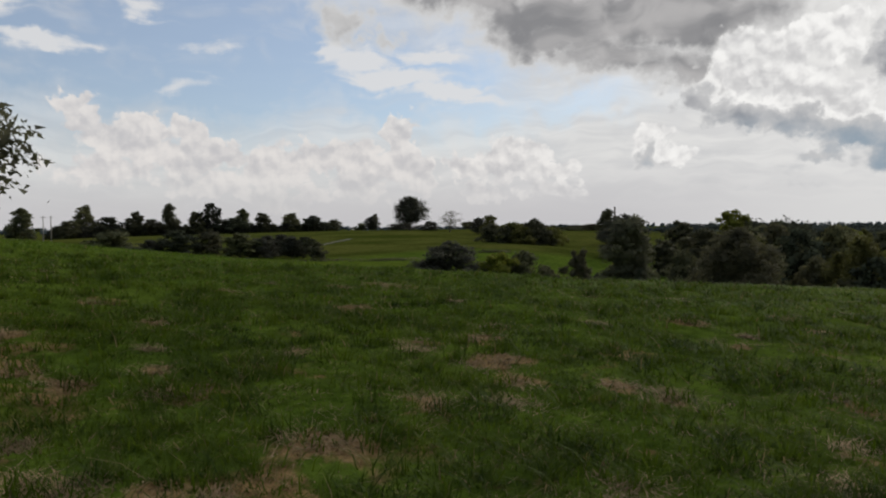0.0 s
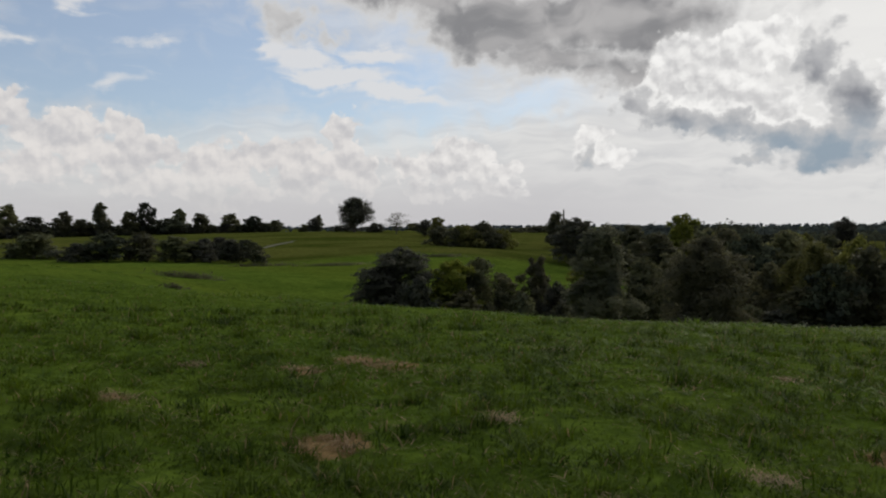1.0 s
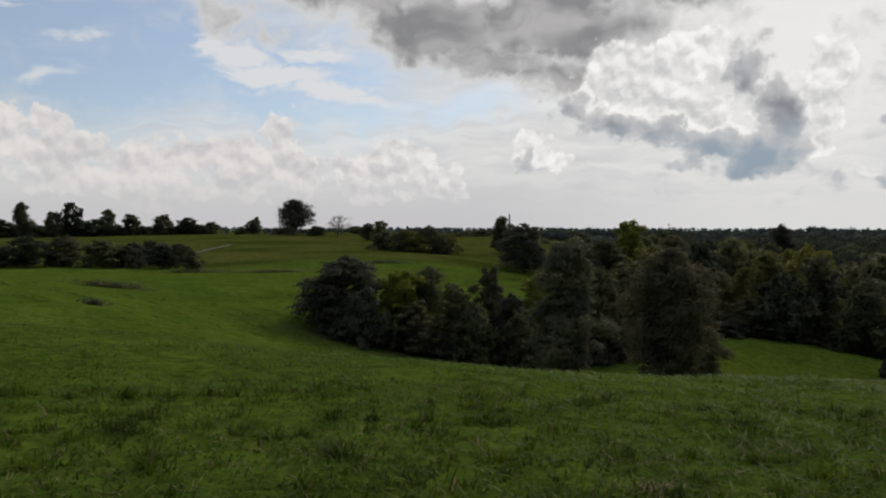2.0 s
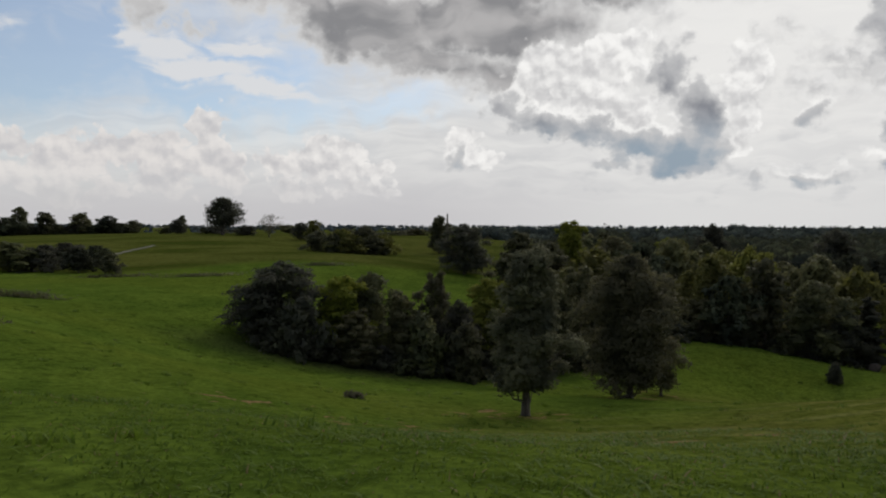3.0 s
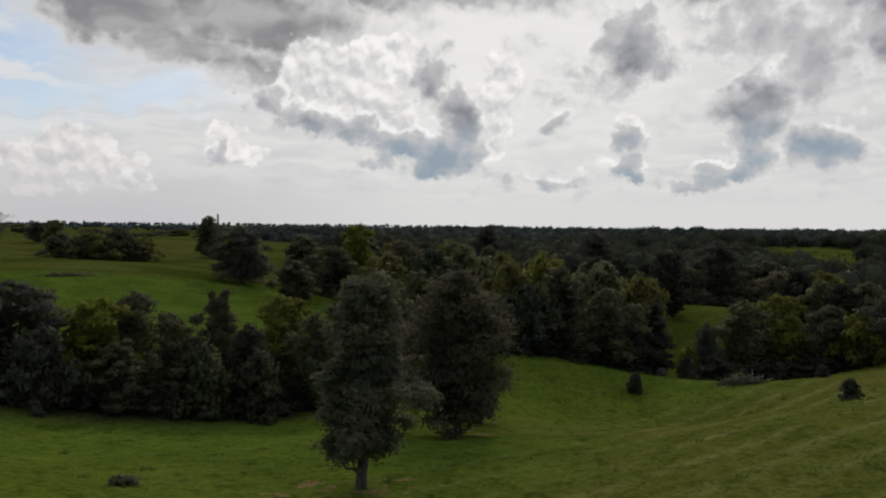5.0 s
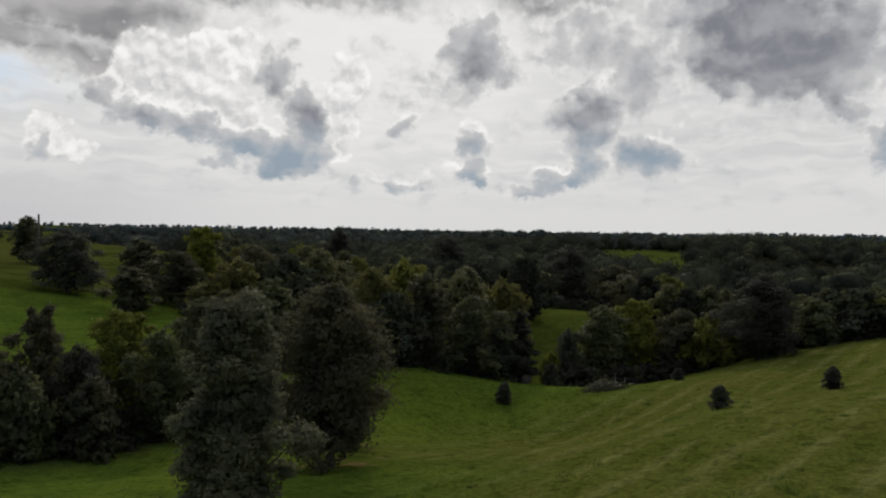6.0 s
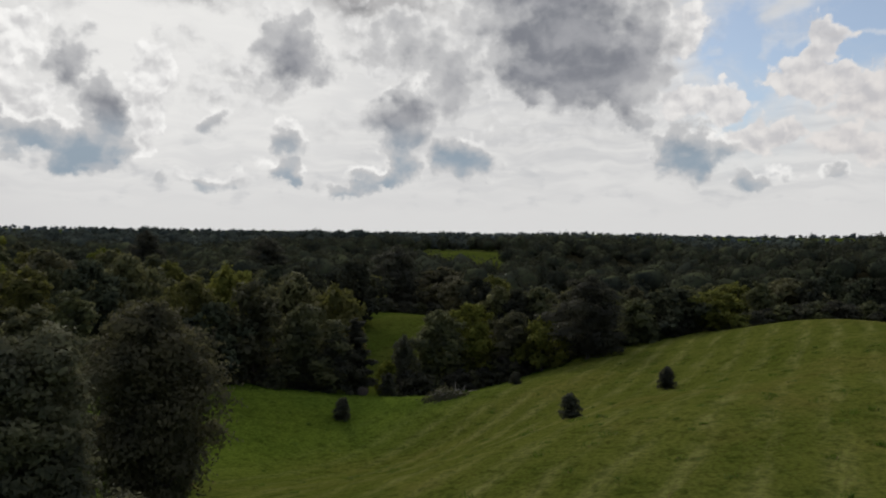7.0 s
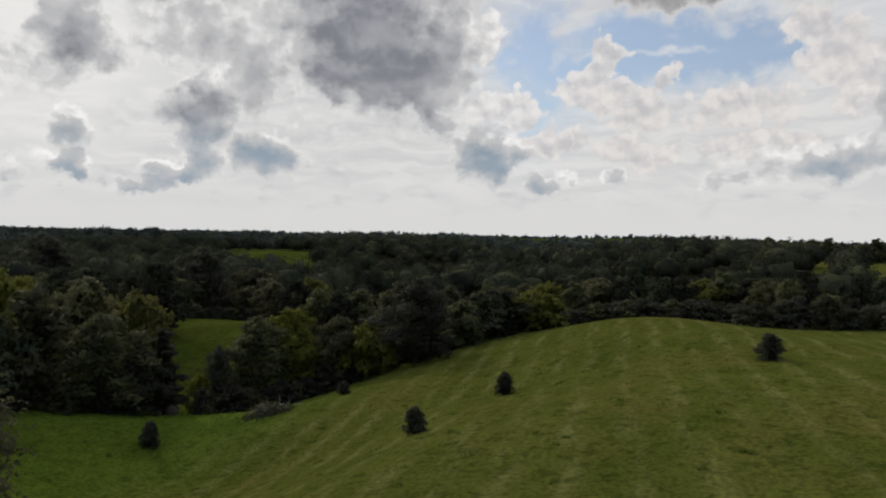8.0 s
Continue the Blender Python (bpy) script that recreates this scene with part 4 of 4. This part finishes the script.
def brush_pile(x, y):
    """Cut branches heaped in the field, some pale limbs sticking up."""
    root = new("brush_pile")
    r = np.random.RandomState(5)
    for k in range(46):
        a, lean = r.uniform(0, math.tau), r.uniform(0.05, 0.5) if k > 5 else r.uniform(0.9, 1.4)
        length = r.uniform(0.9, 2.0)
        s = Vector((r.normal(0, 1.4), r.normal(0, 0.7), r.uniform(0, 0.5)))
        d = Vector((math.cos(a) * math.cos(lean), math.sin(a) * math.cos(lean), math.sin(lean)))
        bm = bmesh.new()
        tube(bm, [s, s + d * length * 0.5 + Vector((0, 0, 0.1)), s + d * length], [0.07, 0.05, 0.015], 5)
        part("branch", bm, DEADWOOD, root)
    pts = np.stack([r.normal(0, 1.7, 1500), r.normal(0, 0.9, 1500), np.abs(r.normal(0.3, 0.45, 1500))], -1)
    pts[:, 2] *= np.clip(1.3 - np.abs(pts[:, 0]) / 3.2, 0.1, 1)
    part("foliage", spray_mesh("foliage", pts, pts * 0.3 + np.array([0, 0, 0.6]), 0.34, r), LEAF["mid"], root)
    root.matrix_basis = pose(x, y, height_at(x, y), 0, 0, -20)
    return tagged(root, "heap of cut branches and weeds in the field", "brush pile")


brush_pile(95.5, 104.5)


def utility_pole(x, y, tall, turn, thick=0.16, armed=True):
    root = new("utility_pole")
    bm = bmesh.new()
    tube(bm, [(0, 0, -0.5), (0, 0, tall * 0.5), (0, 0, tall)], [thick * 1.15, thick, thick * 0.75], 10)
    part("pole", bm, POLE_WOOD if armed else BARK, root)
    if armed:
        bm = bmesh.new()
        bmesh.ops.create_cube(bm, size=1, matrix=Matrix.Translation((0, 0.17, tall - 0.7)) @ Matrix.Diagonal((2.4, 0.10, 0.13, 1)))
        bmesh.ops.bevel(bm, geom=bm.edges[:], offset=0.012, segments=1, affect="EDGES")
        arm = part("crossarm", bm, POLE_WOOD, root)
        for u in (-1.05, 0.35, 1.05):
            bm = bmesh.new()
            tube(bm, [(u, 0.17, tall - 0.63), (u, 0.17, tall - 0.52), (u, 0.17, tall - 0.47), (u, 0.17, tall - 0.40)], [0.03, 0.075, 0.04, 0.06], 8)
            part("insulator", bm, CERAMIC, arm)
    root.matrix_basis = pose(x, y, height_at(x, y), 0, 0, turn)
    return tagged(root, "weathered grey wooden utility pole with a crossarm" if armed else "thick bare wooden post beside a hill tree", "utility pole", "utility poles")


poles = [(248.5, 176.6, 11.0, -20, 0.20), (60.6, 264.8, 14.0, -30, 0.34, False), (-164.5, 308.9, 10.6, 30, 0.2), (-162.0, 310.3, 10.6, 30, 0.2)]
for p in poles:
    utility_pole(*p)


def wire(a, b, sag):
    bm = bmesh.new()
    path = [Vector(a).lerp(Vector(b), k / 24) - Vector((0, 0, sag * 4 * (k / 24) * (1 - k / 24))) for k in range(25)]
    tube(bm, path, [0.014] * 25, 4)
    ob = part("power_line", bm, WIRE, None)
    return tagged(ob, "thin dark power line sagging between two poles", "power line", "power lines")


(px, py, ph), (qx, qy, qh) = poles[0][:3], poles[1][:3]
for u in (-1.0, 0.35, 1.0):
    wire((px + u * 0.9, py + u * 0.35, height_at(px, py) + ph - 0.4), (qx + u * 0.9, qy + u * 0.45, height_at(qx, qy) + qh - 6.5), 3.0)


def farm_building(x, y, long, wide, wall_h, roof_h, turn, label):
    root = new("barn")
    bm = bmesh.new()
    bmesh.ops.create_cube(bm, size=1, matrix=Matrix.Translation((0, 0, wall_h / 2 - 0.25)) @ Matrix.Diagonal((long, wide, wall_h + 0.5, 1)))
    part("wall", bm, WHITE_SIDING, root)
    bm = bmesh.new()
    o = 0.4
    pts = [(sx * (long / 2 + o), sy * (wide / 2 + o), wall_h - 0.1) for sx in (-1, 1) for sy in (-1, 1)] + [(-long / 2 - o, 0, wall_h + roof_h), (long / 2 + o, 0, wall_h + roof_h)]
    v = [bm.verts.new(p) for p in pts]
    for f in ((0, 2, 5, 4), (3, 1, 4, 5), (1, 0, 4), (2, 3, 5), (0, 1, 3, 2)):
        bm.faces.new([v[k] for k in f])
    part("roof", bm, TIN, root)
    bm = bmesh.new()
    bmesh.ops.create_cube(bm, size=1, matrix=Matrix.Translation((long * 0.2, -wide / 2 - 0.03, 1.4)) @ Matrix.Diagonal((2.6, 0.08, 2.8, 1)))
    part("door", bm, DEADWOOD, root)
    root.matrix_basis = pose(x, y, height_at(x, y), 0, 0, turn)
    return tagged(root, label, "barn", "far farm buildings")


farm_building(430.0, 500.0, 14, 8, 4.0, 2.6, -30, "small white barn with a pale roof in the far woods")
farm_building(806.0, 82.0, 12, 7, 3.5, 2.0, -75, "white farm building on a far field")


def farm_track():
    """A pale worn track on the hillside."""
    line = [(-52, 196), (-46, 206), (-43, 222), (-41, 238), (-37, 256), (-33, 270)]
    verts, faces = [], []
    for k in range(51):
        f = k / 50 * (len(line) - 1)
        i = min(int(f), len(line) - 2)
        (x1, y1), (x2, y2) = line[i], line[i + 1]
        cx, cy = x1 + (x2 - x1) * (f - i), y1 + (y2 - y1) * (f - i)
        half = 0.65 + 0.3 * math.sin(k * 1.9)
        for u in (-half, -half * 0.4, half * 0.4, half):
            verts.append((cx + u, cy - u * 0.2, height_at(cx + u, cy - u * 0.2) + 0.16))
    for k in range(50):
        for j in range(3):
            faces.append((k * 4 + j, k * 4 + j + 1, k * 4 + j + 5, k * 4 + j + 4))
    ob = new("track", mesh_from("track", verts, faces))
    ob.data.materials.append(DIRT)
    return tagged(ob, "pale worn dirt track up the hillside", "track", kind="structure")


DIRT = plain_material("pale_dirt", (0.05, 0.05, 0.03), (0.09, 0.085, 0.058), 0.9, 0.95, 0.0, 0.05)
farm_track()

# ---------------------------------------------------------------- grass


def grass_field(name, x, y, tall, wide, blades, spread, lean, rng, label, mat=None):
    """Bent grass blades in tufts, as one mesh."""
    n = len(x) * blades
    k = np.repeat(np.arange(len(x)), blades)
    bx, by = x[k] + rng.normal(0, 1, n) * spread[k], y[k] + rng.normal(0, 1, n) * spread[k]
    bz = ground_height(bx, by) - 0.02
    h = tall[k] * rng.uniform(0.45, 1.15, n)
    a = rng.uniform(0, math.tau, n)
    bend = h * rng.uniform(0.15, lean, n)
    dx, dy = np.cos(a), np.sin(a)
    w = wide[k] * rng.uniform(0.6, 1.2, n)
    foot = np.stack([bx, by, bz], -1)
    side = np.stack([-dy * w, dx * w, np.zeros(n)], -1)
    mid = foot + np.stack([dx * bend * 0.35, dy * bend * 0.35, h * 0.62], -1)
    tip = foot + np.stack([dx * bend, dy * bend, h], -1)
    v = np.stack([foot - side, foot + side, mid + side * 0.7, tip, mid - side * 0.7], 1).reshape(-1, 3)
    base = (np.arange(n) * 5)[:, None]
    quads = base + np.array([0, 1, 2, 4])
    tris = base + np.array([4, 2, 3])
    me = bpy.data.meshes.new(name)
    me.vertices.add(len(v))
    me.vertices.foreach_set("co", v.astype(np.float32).ravel())
    loops = np.concatenate([quads, tris], 1).astype(np.int32)
    me.loops.add(loops.size)
    me.loops.foreach_set("vertex_index", loops.ravel())
    me.polygons.add(2 * n)
    me.polygons.foreach_set("loop_start", (np.arange(n) * 7)[:, None].repeat(2, 1).ravel().astype(np.int32) + np.tile([0, 4], n).astype(np.int32))
    me.update()
    me.validate()
    ob = new(name, me)
    me.materials.append(mat or BLADES)
    return tagged(ob, label, "grass", kind="stuff")


def bare_patch(x, y):
    """Where the knoll's grass is worn thin."""
    hit = np.zeros(x.shape, bool)
    for cx, cy, cr in BARE:
        hit |= np.hypot(x - cx, y - cy) < cr * (1 + 0.35 * np.sin(x * 9 + y * 7))
    return hit


grng = np.random.RandomState(9)
# knoll under the first part of the flight, thicker nearer the eye
r, a = 2.5 + np.minimum(34, 25 * np.abs(grng.normal(0.48, 0.32, 18000))), grng.normal(0, radians(36), 18000)
gx, gy = r * np.sin(a), r * np.cos(a)
ok = ~bare_patch(gx, gy)
gx, gy, r = gx[ok], gy[ok], r[ok]
tall = (0.070 + 0.05 * np.clip(ripple(gx, gy, 2.4, 51), -1, 1.4)) * (1 + r / 60)
grass_field("grass", gx, gy, tall, 0.005 + 0.0004 * r, 8, 0.07 + 0.006 * r, 3.0, grng, "lush green pasture grass in uneven tufts")
# coarse taller tufts among it, and dry stalks left lying by the mower
r, a = 4 + 25 * grng.uniform(0, 1, 1500), grng.uniform(radians(-46), radians(46), 1500)
gx, gy = r * np.sin(a), r * np.cos(a)
grass_field("grass_tufts", gx, gy, grng.uniform(0.12, 0.27, 1500), 0.006 + 0.0004 * r, 30, grng.uniform(0.06, 0.20, 1500), 2.4, grng, "coarse taller grass tufts on the knoll")
r, a = 3.5 + 22 * grng.uniform(0, 1, 3600), grng.uniform(radians(-46), radians(46), 3600)
gx, gy = r * np.sin(a), r * np.cos(a)
ok = ripple(gx, gy, 0.9, 61) > -0.1
gx, gy, r = gx[ok], gy[ok], r[ok]
grass_field("dry_stalks", gx, gy, np.full(len(gx), 0.07), 0.003 + 0.0002 * r, 6, np.full(len(gx), 0.13), 4.5, grng, "dry straw stalks lying on the knoll grass", STRAW)
gx = np.concatenate([cx + grng.normal(0, 0.55, 26) * cr for cx, cy, cr in BARE])
gy = np.concatenate([cy + grng.normal(0, 0.55, 26) * cr for cx, cy, cr in BARE])
grass_field("dry_stalks", gx, gy, np.full(len(gx), 0.07), np.full(len(gx), 0.007), 10, np.full(len(gx), 0.10), 4.5, grng, "matted dry straw in worn patches of the knoll", STRAW)
# slope beyond it
n = 11000
gx, gy = grng.normal(10, 20, n), 18 + np.abs(grng.normal(14, 15, n))
tall = 0.09 + 0.05 * np.clip(ripple(gx, gy, 0.8, 53), -1, 1.4)
grass_field("grass", gx, gy, tall, np.full(n, 0.026), 7, np.full(n, 0.36), 4.0, grng, "green pasture grass on the slope", SHORT_BLADES)
# coarse dark weed tufts over the meadows
n = 520
gx, gy = grng.uniform(-40, 125, n), grng.uniform(24, 128, n)
ok = ~inside(gx, gy, VALLEY_WOOD)
gx, gy = gx[ok], gy[ok]
grass_field("weed_tufts", gx, gy, grng.uniform(0.14, 0.34, len(gx)), np.full(len(gx), 0.035), 30, grng.uniform(0.15, 0.45, len(gx)), 2.4, grng, "scattered coarse weed tufts in the meadow", SHORT_BLADES)


def weed_patch(x, y, long, wide, tall, count):
    """A low drift of dark weeds."""
    r = np.random.RandomState(int(abs(x) * 10))
    u, v = r.normal(0, 0.45, count) * long, r.normal(0, 0.45, count) * wide
    px, py = x + u, y + v + 0.15 * u
    pz = ground_height(px, py) + np.abs(r.normal(0.35, 0.25, count)) * tall
    way = np.stack([u * 0.1, v * 0.2 - 0.2, np.full(count, 0.7)], -1)
    ob = new("weeds", spray_mesh("weeds", np.stack([px, py, pz], -1), way, 0.30, r))
    ob.data.materials.append(LEAF["olive"])
    return tagged(ob, "dark drift of coarse weeds in the pasture", "weeds", kind="stuff")


for row in ((-33.4, 132.0, 6.0, 1.2, 1.1, 900), (-13.0, 182.0, 10.0, 1.0, 0.8, 900), (-30.0, 184.5, 9.0, 0.8, 0.8, 700), (13.0, 197.0, 7.0, 0.9, 0.9, 700), (53.0, 205.0, 6.0, 0.9, 0.9, 600), (-24.0, 89.0, 1.2, 0.5, 0.8, 160), (5.2, 79.5, 0.8, 0.5, 0.6, 200)):
    weed_patch(*row)
